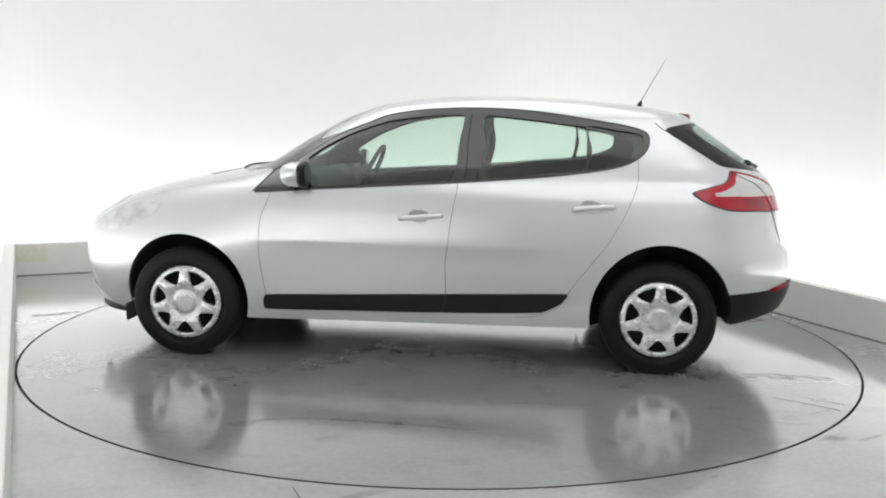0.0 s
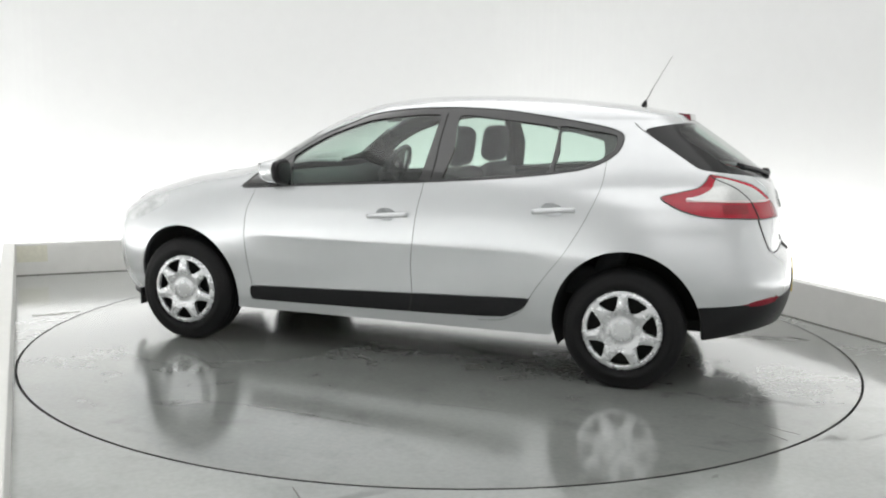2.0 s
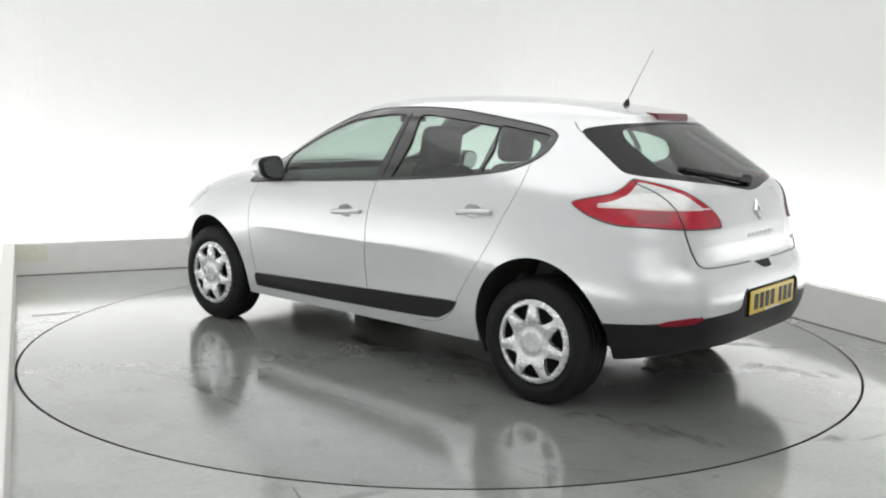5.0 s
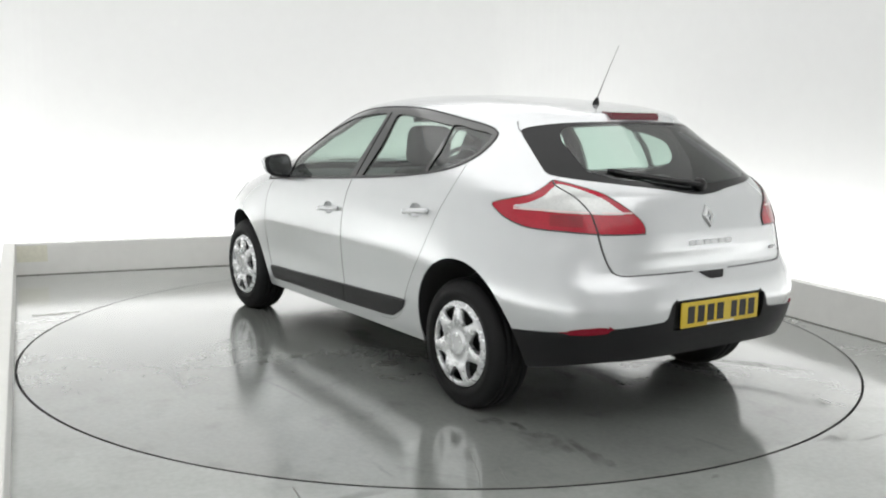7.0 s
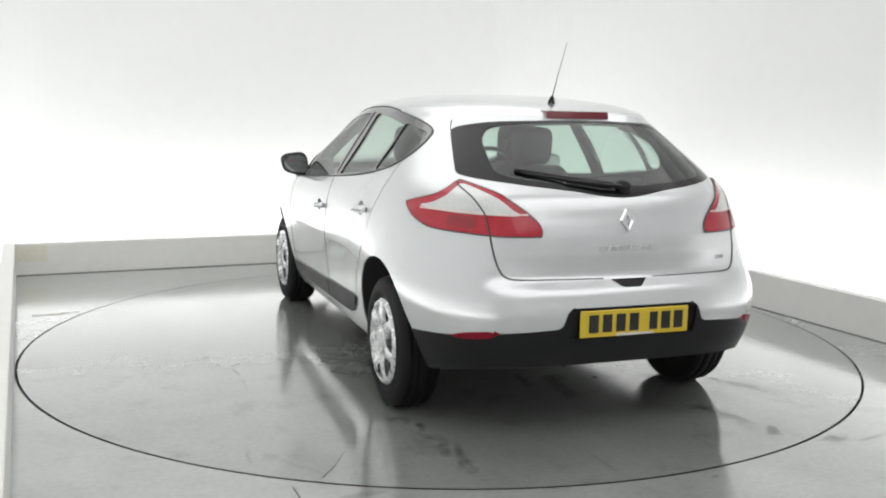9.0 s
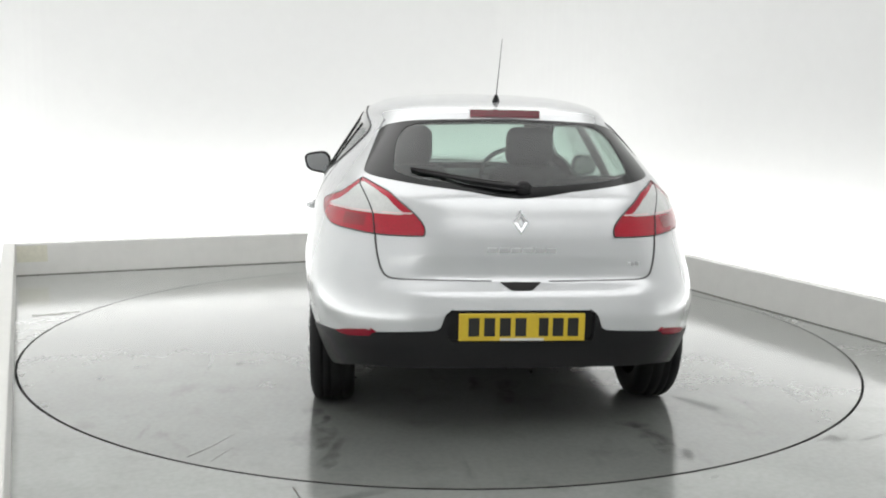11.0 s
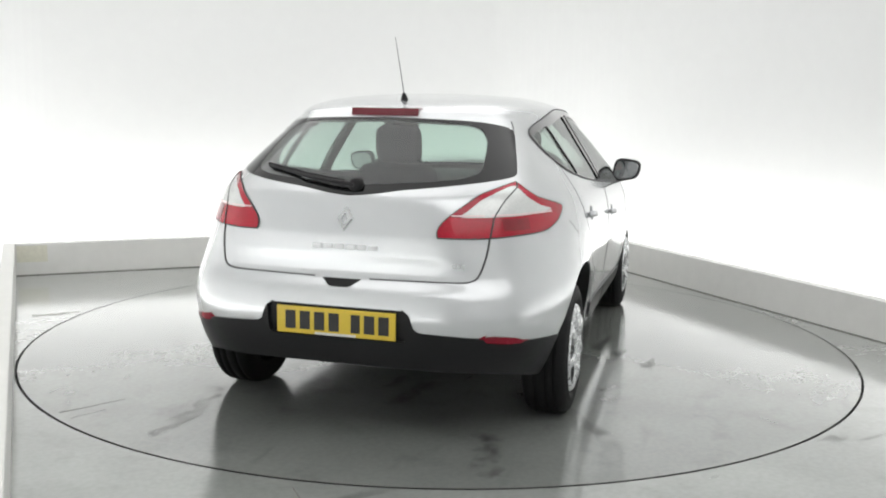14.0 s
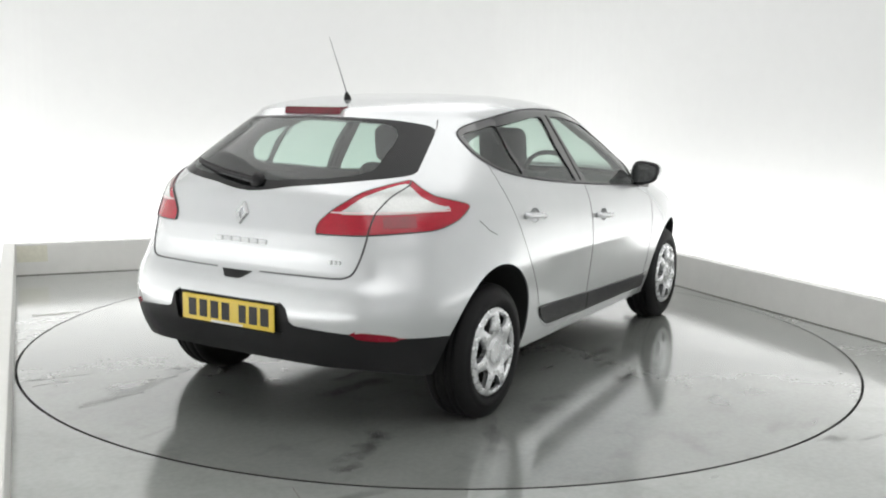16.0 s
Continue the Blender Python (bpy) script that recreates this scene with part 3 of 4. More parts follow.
def tube(points, r, mat_seg=6, taper=None):
    """A bmesh tube along points."""
    bm = bmesh.new()
    P = [Vector(p) for p in points]
    rings = []
    up = Vector((0.13, 0.31, 0.94))
    for i, p in enumerate(P):
        d = (P[min(i + 1, len(P) - 1)] - P[max(i - 1, 0)]).normalized()
        a = d.cross(up)
        a = a.normalized() if a.length > 1e-4 else d.cross(Vector((1, 0, 0))).normalized()
        b = d.cross(a)
        k = r if taper is None else r + (taper - r) * i / (len(P) - 1)
        rings.append([bm.verts.new(p + (a * math.cos(2 * math.pi * j / mat_seg) + b * math.sin(2 * math.pi * j / mat_seg)) * k) for j in range(mat_seg)])
    for s, e in zip(rings, rings[1:]):
        for j in range(mat_seg):
            bm.faces.new((s[j], s[(j + 1) % mat_seg], e[(j + 1) % mat_seg], e[j]))
    bm.faces.new(rings[0][::-1])
    bm.faces.new(rings[-1])
    bmesh.ops.recalc_face_normals(bm, faces=bm.faces[:])
    return bm


def lathe(profile, seg=48):
    """A bmesh turned about the y axis from (radius, y) pairs."""
    bm = bmesh.new()
    rings = []
    for r, y in profile:
        if r < 1e-5:
            rings.append([bm.verts.new((0, y, 0))])
        else:
            rings.append([bm.verts.new((r * math.cos(2 * math.pi * i / seg), y, r * math.sin(2 * math.pi * i / seg))) for i in range(seg)])
    for a, b in zip(rings, rings[1:]):
        for i in range(seg):
            j = (i + 1) % seg
            if len(a) == 1:
                bm.faces.new((a[0], b[j], b[i]))
            elif len(b) == 1:
                bm.faces.new((a[i], a[j], b[0]))
            else:
                bm.faces.new((a[i], a[j], b[j], b[i]))
    bmesh.ops.recalc_face_normals(bm, faces=bm.faces[:])
    return bm


# ---- the car's materials ----
M_PAINT = material("silver_metallic_paint", (0.69, 0.703, 0.717), 0.24, 0.55, noise_scale=3, vary=0.015, coat=0.8, coat_rough=0.075, rough_vary=0.004)
M_BLACK = material("black_textured_plastic", (0.010, 0.010, 0.011), 0.4, noise_scale=14, vary=0.15, bump=0.1, bump_scale=500, spec=0.28)
M_GLOSS = material("black_window_surround", (0.006, 0.0065, 0.007), 0.06, spec=0.5, noise_scale=4, vary=0.1, rough_vary=0.01, coat=1.0, coat_rough=0.05)
M_SCREEN = material("black_glass_border", (0.006, 0.0065, 0.007), 0.1, spec=0.3, noise_scale=4, vary=0.1, rough_vary=0.02)
M_RUBBER = material("tyre_rubber", (0.007, 0.007, 0.0075), 0.65, spec=0.25, noise_scale=12, vary=0.2, bump=0.15, bump_scale=260)
M_CAP_S = material("silver_painted_wheel_trim", (0.68, 0.69, 0.70), 0.27, 0.6, noise_scale=8, vary=0.03)
M_WELL = material("black_wheel_arch_liner", (0.012, 0.012, 0.012), 0.8, noise_scale=10, vary=0.2)
M_RED = material("red_lamp_lens", (0.41, 0.003, 0.022), 0.10, noise_scale=30, vary=0.15, coat=0.5, bump=0.05, bump_scale=160)
M_DARKRED = material("dark_red_inner_lens", (0.27, 0.003, 0.016), 0.16, noise_scale=40, vary=0.2, coat=0.8)
M_RIB = material("pale_pink_rib", (0.75, 0.55, 0.56), 0.25, noise_scale=20, vary=0.05)
M_DIM = material("dull_red_reflector", (0.22, 0.006, 0.02), 0.22, noise_scale=30, vary=0.12, spec=0.3)
M_DEEP = material("dark_red_lens", (0.14, 0.008, 0.018), 0.14, noise_scale=20, vary=0.12, coat=0.8)
M_CLEAR = material("clear_lamp_lens", (0.70, 0.71, 0.70), 0.16, 0.25, noise_scale=26, vary=0.10, coat=0.8, bump=0.06, bump_scale=90)
M_HEAD = material("faceted_headlamp_lens", (0.64, 0.65, 0.66), 0.12, 0.5, noise_scale=60, vary=0.3, coat=0.8, bump=0.1, bump_scale=60)
M_PANE = glass("green_tinted_glass", (0.75, 0.86, 0.80))
M_TINT = glass("heated_rear_glass", (0.62, 0.75, 0.69))
M_LINER = material("dark_grey_cabin_trim", (0.05, 0.052, 0.054), 0.75, noise_scale=16, vary=0.15)
M_SEAT = material("charcoal_seat_cloth", (0.045, 0.047, 0.05), 0.9, noise_scale=40, vary=0.2, bump=0.2, bump_scale=300)
M_ROOFLINE = material("pale_grey_headlining", (0.42, 0.43, 0.41), 0.9, noise_scale=20, vary=0.05)
M_CHROME = material("bright_chrome", (0.75, 0.76, 0.77), 0.10, 1.0, noise_scale=6, vary=0.05)
M_LETTER = material("grey_satin_lettering", (0.58, 0.59, 0.60), 0.35, 0.5, noise_scale=6, vary=0.05)
M_PLATE = material("yellow_reflective_plate", (0.66, 0.48, 0.03), 0.35, noise_scale=20, vary=0.05, coat=0.3)
M_INK = material("black_plate_ink", (0.015, 0.015, 0.015), 0.5)
M_MAST = material("dark_grey_mast", (0.06, 0.06, 0.062), 0.4, 0.3)
M_SEAM = material("dark_panel_seam", (0.045, 0.045, 0.047), 0.6)
M_MIRROR = material("mirror_glass", (0.45, 0.46, 0.47), 0.02, 1.0, vary=0.01, rough_vary=0.0)

# ---- the car ----
car = new("hatchback_car")
tagged(car, "silver metallic five-door hatchback with red rear lamps on a turntable", "car")


def is_in(*names):
    return np.isin(SHEET, names)


body = part("body", sheet_mesh("body", is_in("body"), M_PAINT, (1, -1), 0, 0.012), M_PAINT, car, "silver metallic painted body shell")
part("lining", sheet_mesh("lining", is_in("body", "front_door", "rear_door", "bumper", "gate", "skirt", "recess") & (MID[:, 2] < 1.40) & (MID[:, 2] > 0.3), M_LINER, (1, -1), -0.028), M_LINER, body, "dark grey cabin trim")
part("headlining", sheet_mesh("headlining", is_in("body", "gate") & (MID[:, 2] >= 1.40), M_ROOFLINE, (1, -1), -0.02), M_ROOFLINE, body, "pale grey headlining")
gate = part("tailgate", sheet_mesh("tailgate", is_in("gate"), M_PAINT, (1, -1), 0, 0.014), M_PAINT, car)
surround = part("rear_window_surround", sheet_mesh("rear_window_surround", is_in("rear_screen"), M_SCREEN, (1, -1), 0.001, 0.01), M_SCREEN, gate, "glossy black rear window border")
part("rear_window", sheet_mesh("rear_window", is_in("rear_clear"), M_TINT, (1, -1), 0.0), M_TINT, gate, "tinted curved rear window glass")
bumper = part("rear_bumper", sheet_mesh("rear_bumper", is_in("bumper"), M_PAINT, (1, -1), 0.002, 0.012), M_PAINT, car)
part("bumper_skirt", sheet_mesh("bumper_skirt", is_in("skirt"), M_BLACK, (1, -1), 0.006, 0.03), M_BLACK, bumper, "black textured plastic lower bumper")
part("plate_recess", sheet_mesh("plate_recess", is_in("recess"), M_BLACK, (1, -1), -0.012), M_BLACK, bumper, "black plastic number plate recess")
part("windscreen", sheet_mesh("windscreen", is_in("windscreen"), M_PANE, (1, -1), 0.0), M_PANE, car, "raked clear windscreen glass")
for side in (1, -1):
    door_f = part("front_door", sheet_mesh("front_door", is_in("front_door"), M_PAINT, (side,), 0, 0.014), M_PAINT, car)
    door_r = part("rear_door", sheet_mesh("rear_door", is_in("rear_door"), M_PAINT, (side,), 0, 0.014), M_PAINT, car)
    part("window_frame", sheet_mesh("window_frame", is_in("windows"), M_GLOSS, (side,), 0.002, 0.02), M_GLOSS, car, "black side window frame and pillars")
    part("pillar_trim", sheet_mesh("pillar_trim", is_in("quarter_pane", "windows") & ~INSIDE["quarter_trim"] & (MID[:, 0] + MID[:, 1] < -0.22), M_LINER, (side,), -0.03), M_LINER, car, "dark grey pillar trim behind the glass")
    for nm, key, dr in (("front_window", "front_pane", door_f), ("rear_side_window", "rear_pane", door_r), ("quarter_window", "quarter_pane", door_r)):
        part(nm, sheet_mesh(nm, is_in(key), M_PANE, (side,), -0.004), M_PANE, dr, "green-tinted window glass")
    part("rubbing_strip", sheet_mesh("rubbing_strip", is_in("trim_front"), M_BLACK, (side,), 0.010, 0.014), M_BLACK, door_f, "black plastic rubbing strip")
    part("rubbing_strip", sheet_mesh("rubbing_strip", is_in("trim_rear"), M_BLACK, (side,), 0.010, 0.014), M_BLACK, door_r, "black plastic rubbing strip")
    for nm, a, b, own in (("rear_lamp", "lamp_body_red", "lamp_body_clear", car), ("tailgate_lamp", "lamp_gate_red", "lamp_gate_clear", car)):
        lamp = part(nm, sheet_mesh(nm, is_in(a), M_RED, (side,), 0.006, 0.02), M_RED, own, "red rear lamp lens")
        lamp_body = lamp if nm == "rear_lamp" else lamp_body
        part("clear_lens", sheet_mesh("clear_lens", is_in(b), M_CLEAR, (side,), 0.008, 0.02), M_CLEAR, lamp, "clear ribbed lamp lens")
    band = bmesh.new()
    rows_b = []
    for i in range(9):
        s = -1.235 + 0.20 * i / 8
        rows_b.append([band.verts.new(on_body(s, z, 0.0078, side)[0]) for z in (0.905, 0.93, 0.952)])
    for a, b in zip(rows_b, rows_b[1:]):
        for k in range(2):
            band.faces.new((a[k], a[k + 1], b[k + 1], b[k]))
    part("inner_reflector", band, M_DARKRED, lamp_body, "darker red inner reflector", True)
    lines = bmesh.new()
    for a, b in ((-0.80, -1.30), (-1.34, -1.52)):
        r0 = [[lines.verts.new(on_body(a + (b - a) * i / 10, z, 0.0088, side)[0]) for z in (0.9635, 0.9695)] for i in range(11)]
        for u, v in zip(r0, r0[1:]):
            lines.faces.new((u[0], u[1], v[1], v[0]))
    part("lens_rib", lines, M_RIB, lamp_body, "pale rib between the lenses")
    part("reflector", sheet_mesh("reflector", is_in("reflector"), M_DIM, (side,), 0.008, 0.012), M_DIM, bumper, "slim red reflector")
    part("headlamp", sheet_mesh("headlamp", is_in("headlamp"), M_HEAD, (side,), 0.003, 0.015), M_HEAD, car, "clear headlamp lens")


def seam(name, line, side, parent, r=0.0017, out=0.0, lo=0.0):
    pts = [on_body(s, z, out, side)[0] for s, z in line if z > lo]
    return part(name, tube(pts, r, 6), M_SEAM, parent)


for side in (1, -1):
    for line, r in ((DOOR_A, 0.0015), (DOOR_B, 0.0018), (DOOR_C, 0.0013)):
        seam("panel_gap", line[::2], side, car, r)
    post = rounded([(0.585, 1.03), (0.525, 1.12), (0.455, 1.23), (0.385, 1.33), (0.352, 1.375)], closed=False)
    part("pillar_gap", tube([on_body(s, z, 0.003, side)[0] for s, z in post[::2]], 0.0028, 5), M_GAP, car)
    notch = [on_body(0.70, z, 0.006, side)[0] for z in (0.302, 0.335, 0.368, 0.40)]
    part("strip_gap", tube(notch, 0.007, 6), M_GAP, car)
    fin = rounded([(-0.80, 1.285), (-0.762, 1.313), (-0.745, 1.345)], closed=False)
    part("spoiler_gap", tube([on_body(s, z, 0.0, side)[0] for s, z in fin[::2]], 0.0028, 5), M_SEAM, gate)
    seam("lamp_gasket", LAMP[::2].tolist() + [LAMP[0]], side, car, 0.0032, 0.004)
    seam("lamp_gap", LAMP_SPLIT[::2], side, car, 0.0035, 0.007)
    seam("tailgate_gap", [p for p in GATE[:72:2] if p[0] > -2.0], side, gate, 0.0045)
    seam("window_seal", WINDOWS[::3].tolist() + [WINDOWS[0]], side, car, 0.004, 0.002)
    for cx, cz, r, rz, a0, a1 in ((1.307, 0.325, 0.362, 0.364, -0.12, 3.46), (-1.318, 0.318, 0.374, 0.394, -0.36, 3.26)):
        well = bmesh.new()
        n = 40
        ring = []
        for i in range(n):
            a = a0 + (a1 - a0) * i / (n - 1)
            x, z = cx + r * math.cos(a), cz + rz * math.sin(a)
            ye = max(float(half_width(x, max(z, 0.2))) - 0.006, 0.6)
            ring.append([well.verts.new((x, y * side, z)) for y in (ye, 0.52)] + [well.verts.new((cx + r * 0.1 * math.cos(a), 0.5 * side, cz + r * 0.1 * math.sin(a)))])
        for a, b in zip(ring, ring[1:]):
            well.faces.new((a[0], a[1], b[1], b[0]))
            well.faces.new((a[1], a[2], b[2], b[1]))
        part("wheel_arch_liner", well, M_WELL, car, "black wheel arch liner", True)

# floor pan
bm = bmesh.new()
pan = []
for x in np.linspace(-1.7, 2.0, 50):
    w = float(half_width(x, 0.3)) - 0.05
    if abs(x - 1.31) < 0.40 or abs(x + 1.335) < 0.42:
        w = 0.55
    pan.append((bm.verts.new((x, w, 0.265)), bm.verts.new((x, -w, 0.265)), bm.verts.new((x, -w, 0.32)), bm.verts.new((x, w, 0.32))))
for a, b in zip(pan, pan[1:]):
    for k in range(4):
        bm.faces.new((a[k], a[(k + 1) % 4], b[(k + 1) % 4], b[k]))
bmesh.ops.recalc_face_normals(bm, faces=bm.faces[:])
part("underbody", bm, M_WELL, car, "black underbody")
for side in (1, -1):
    lip = [(x, (float(half_width(x, 0.21)) + 0.004) * side, 0.208) for x in np.linspace(1.69, 1.985, 8)]
    part("front_splitter", tube(lip, 0.018, 8), M_BLACK, car, "black front bumper lip")
part("mud_flap", box_bm(1.66, 1.675, 0.60, 0.80, 0.17, 0.27, 0.003), M_BLACK, car)

# black box added under the boot floor to deepen the shade there
shade_box = part("silencer_box", box_bm(-1.78, -1.42, -0.42, 0.46, 0.255, 0.345, 0.04, 4), M_WELL, car, "black box added to deepen the shade under the boot floor", True)
part("rear_axle", tube([(-1.32, 0.62, 0.29), (-1.25, 0.3, 0.27), (-1.25, -0.3, 0.27), (-1.32, -0.62, 0.29)], 0.05, 10), M_WELL, car, "black rear axle beam", True)

# ---- wheels ----
CAPR = 0.205


def trim_mesh():
    """Seven-spoke wheel trim with through openings between the spokes."""
    n, rows_r = 7, [0.0, 0.03, 0.058, 0.062, 0.08, 0.098, 0.108, 0.125, 0.145, 0.165, 0.178, 0.186, 0.196, CAPR]
    lift = [0.016, 0.016, 0.0155, 0.010, 0.016, 0.020, 0.021, 0.0215, 0.020, 0.017, 0.014, 0.015, 0.012, 0.0]
    hole_half = {0.108: 4.0, 0.125: 11.0, 0.145: 15.0, 0.165: 17.5, 0.178: 17.5}
    ts = np.concatenate([np.linspace(-1, -0.5, 7), np.linspace(-0.5, 0.5, 7)[1:], np.linspace(0.5, 1, 7)[1:]])
    verts, faces, index = [], [], {}
    half = 180 / n
    for ri, r in enumerate(rows_r):
        for k in range(n):
            for ti, t in enumerate(ts[:-1]):
                h = 9.0
                for rr, v in hole_half.items():
                    if abs(rr - r) < 1e-6:
                        h = v
                a = t / 0.5 * h if abs(t) <= 0.5 else math.copysign(h + (abs(t) - 0.5) / 0.5 * (half - h), t)
                ang = radians(270 + k * 360 / n + a)
                spoke = 0.0
                if 0.1 < r < 0.18 and abs(t) > 0.5:
                    spoke = 0.008 * math.sin(math.pi * min((abs(t) - 0.5) / 0.5, 1) / 2)
                index[ri, k, ti] = len(verts)
                verts.append((r * math.cos(ang), lift[ri] + spoke, r * math.sin(ang)))
    m = len(ts) - 1
    wall = []
    for ri in range(len(rows_r) - 1):
        for k in range(n):
            for ti in range(m):
                hole = rows_r[ri] >= 0.1079 and rows_r[ri + 1] <= 0.1781 and -0.501 <= ts[ti] and ts[ti + 1] <= 0.501
                nx = (k, ti + 1) if ti + 1 < m else ((k + 1) % n, 0)
                q = (index[ri, k, ti], index[ri + 1, k, ti], index[(ri + 1, *nx)], index[(ri, *nx)])
                if not hole:
                    faces.append(q)
                else:
                    wall.append(q)
    # rims of the openings
    edges = {}
    for q in wall:
        for a, b in zip(q, q[1:] + q[:1]):
            edges[(min(a, b), max(a, b))] = edges.get((min(a, b), max(a, b)), 0) + 1
    for (a, b), c in edges.items():
        if c == 1:
            k = len(verts)
            for v in (a, b):
                x, y, z = verts[v]
                verts.append((x * 0.995, y - 0.022, z * 0.995))
            faces.append((a, b, k + 1, k))
    return verts, faces


TV, TF = trim_mesh()
TRIM_ME = mesh_of("wheel_trim", TV, TF, M_CAP_S, True)


def wheel(x, side):
    hub = new("wheel")
    hub.parent = car
    hub.matrix_basis = pose(x, 0.785 * side, 0.305) @ (pose(0, 0, 0) if side > 0 else Matrix.Diagonal((1, -1, 1, 1)))
    prof = [(0.2, -0.10), (0.235, -0.112), (0.27, -0.112), (0.29, -0.104), (0.303, -0.09), (0.3095, -0.07), (0.3105, -0.055), (0.3035, -0.053), (0.3035, -0.047), (0.311, -0.045), (0.3115, -0.004), (0.304, -0.002), (0.304, 0.004), (0.3115, 0.006), (0.311, 0.03), (0.3035, 0.032), (0.3035, 0.038), (0.3105, 0.04), (0.3085, 0.054), (0.302, 0.069), (0.289, 0.082), (0.272, 0.090), (0.252, 0.093), (0.249, 0.096), (0.232, 0.094), (0.215, 0.086), (0.203, 0.07), (0.2, 0.03)]
    rubber = lathe(prof, 72)
    for v in rubber.verts:  # pressed flat where it stands
        v.co.z = max(v.co.z, -0.304)
    part("tyre", rubber, M_RUBBER, hub, "black tyre", True)
    t = part("wheel_trim", TRIM_ME, M_CAP_S, hub, "silver seven-spoke wheel trim")
    t.location = (0, 0.082, 0)
    part("rim", lathe([(0.203, 0.05), (0.19, 0.02), (0.17, 0.0), (0.08, 0.01), (0.0, 0.012)], 40), M_WELL, hub, "black steel rim", True)
    boss = lathe([(0.0, 0.1005), (0.03, 0.1005), (0.05, 0.1003), (0.054, 0.0995), (0.0555, 0.096), (0.056, 0.090)], 32)
    part("centre_cap", boss, M_CAP_S, hub, "", True)


for x in (1.297, -1.310):
    for side in (1, -1):
        wheel(x, side)

# ---- mirrors, handles, aerial, lamps, plate ----
for side in (1, -1):
    mir = bmesh.new()
    bmesh.ops.create_uvsphere(mir, u_segments=24, v_segments=14, radius=1)
    for v in mir.verts:
        c = v.co
        k = [math.copysign(abs(t) ** 0.72, t) for t in c]
        v.co = Vector((0.645 + (0.088 if k[0] > 0 else 0.045) * k[0], (0.916 + 0.084 * k[1] + 0.012 * k[2]) * side, 1.033 + 0.067 * k[2] * (1 - 0.15 * k[1])))
    bmesh.ops.recalc_face_normals(mir, faces=mir.faces[:])
    cap = part("door_mirror", mir, M_PAINT, car, "silver and black door mirror", True)
    rim = bmesh.new()
    bmesh.ops.create_uvsphere(rim, u_segments=24, v_segments=12, radius=1)
    for v in rim.verts:
        c = v.co
        k = [math.copysign(abs(t) ** 0.6, t) for t in c]
        v.co = Vector((0.612 + 0.024 * k[0], (0.916 + 0.088 * k[1] + 0.012 * k[2]) * side, 1.033 + 0.071 * k[2] * (1 - 0.15 * k[1])))
    bmesh.ops.recalc_face_normals(rim, faces=rim.faces[:])
    part("mirror_housing", rim, M_BLACK, cap, "black mirror housing", True)
    gl = bmesh.new()
    pts = []
    for i in range(28):
        a = 2 * math.pi * i / 28
        ky, kz = math.copysign(abs(math.cos(a)) ** 0.6, math.cos(a)), math.copysign(abs(math.sin(a)) ** 0.6, math.sin(a))
        pts.append(gl.verts.new((0.5865, (0.916 + 0.073 * ky + 0.012 * kz) * side, 1.033 + 0.056 * kz * (1 - 0.15 * ky))))
    gl.faces.new(pts)
    part("mirror_glass", gl, M_MIRROR, cap, "mirror glass")
    part("mirror_foot", tube([(0.70, 0.80 * side, 0.965), (0.69, 0.86 * side, 0.97), (0.67, 0.92 * side, 0.985)], 0.024, 10), M_BLACK, cap)
    for s0, s1, z0, z1 in ((0.98, 0.75, 0.815, 0.832), (0.05, -0.165, 0.886, 0.902)):
        own = next(c for c in car.children if c.name.startswith("front_door" if s0 > 0.5 else "rear_door") and (c.data.vertices[0].co.y > 0) == (side > 0))
        pts = []
        for i in range(13):
            f = i / 12
            p, n = on_body(s0 + (s1 - s0) * f, z0 + (z1 - z0) * f, 0.008 + 0.022 * math.sin(math.pi * f) ** 0.5, side)
            pts.append(p)
        hb = tube(pts, 0.0125, 10)
        for v in hb.verts:
            v.co.z = z0 + (z1 - z0) * 0.5 + (v.co.z - (z0 + z1) / 2) * 1.15
        handle = part("door_handle", hb, M_PAINT, own, "silver door handle", True)
        cup = bmesh.new()
        line = (CUP_FRONT if s0 > 0.5 else CUP_REAR)
        cs, cz = line.mean(0)
        rings = [[cup.verts.new(on_body(cs + (s - cs) * k, cz + (z - cz) * k, o, side)[0]) for s, z in line] for k, o in ((1.1, -0.001), (0.9, -0.016), (0.5, -0.028))]
        for a, b in zip(rings, rings[1:]):
            for i in range(len(line)):
                k = (i + 1) % len(line)
                cup.faces.new((a[i], a[k], b[k], b[i]))
        cup.faces.new(rings[-1])
        part("handle_cup", cup, M_PAINT, handle, "recess behind the handle", True)

aerial = part("aerial", tube([(-1.245, 0, 1.43), (-1.25, 0, 1.452), (-1.256, 0, 1.47)], 0.022, 10, 0.007), M_BLACK, car, "short roof aerial")
part("mast", tube([(-1.254, 0, 1.465), (-1.30, 0, 1.555), (-1.392, 0, 1.722)], 0.0027, 6, 0.0012), M_MAST, aerial, "thin black mast")
bl = bmesh.new()
for i in range(13):
    y = -0.16 + 0.32 * i / 12
    x = -1.522 + 0.10 * y * y
    quad = [bl.verts.new((x + dx, y, z)) for dx, z in ((-0.010, 1.364), (-0.003, 1.397), (0.06, 1.401), (0.06, 1.364))]
    if i:
        for k in range(4):
            bl.faces.new((old[k], old[(k + 1) % 4], quad[(k + 1) % 4], quad[k]))
    if i in (0, 12):
        bl.faces.new(quad)
    old = quad
bmesh.ops.recalc_face_normals(bl, faces=bl.faces[:])
part("brake_light", bl, M_DEEP, gate, "dark red high brake light")


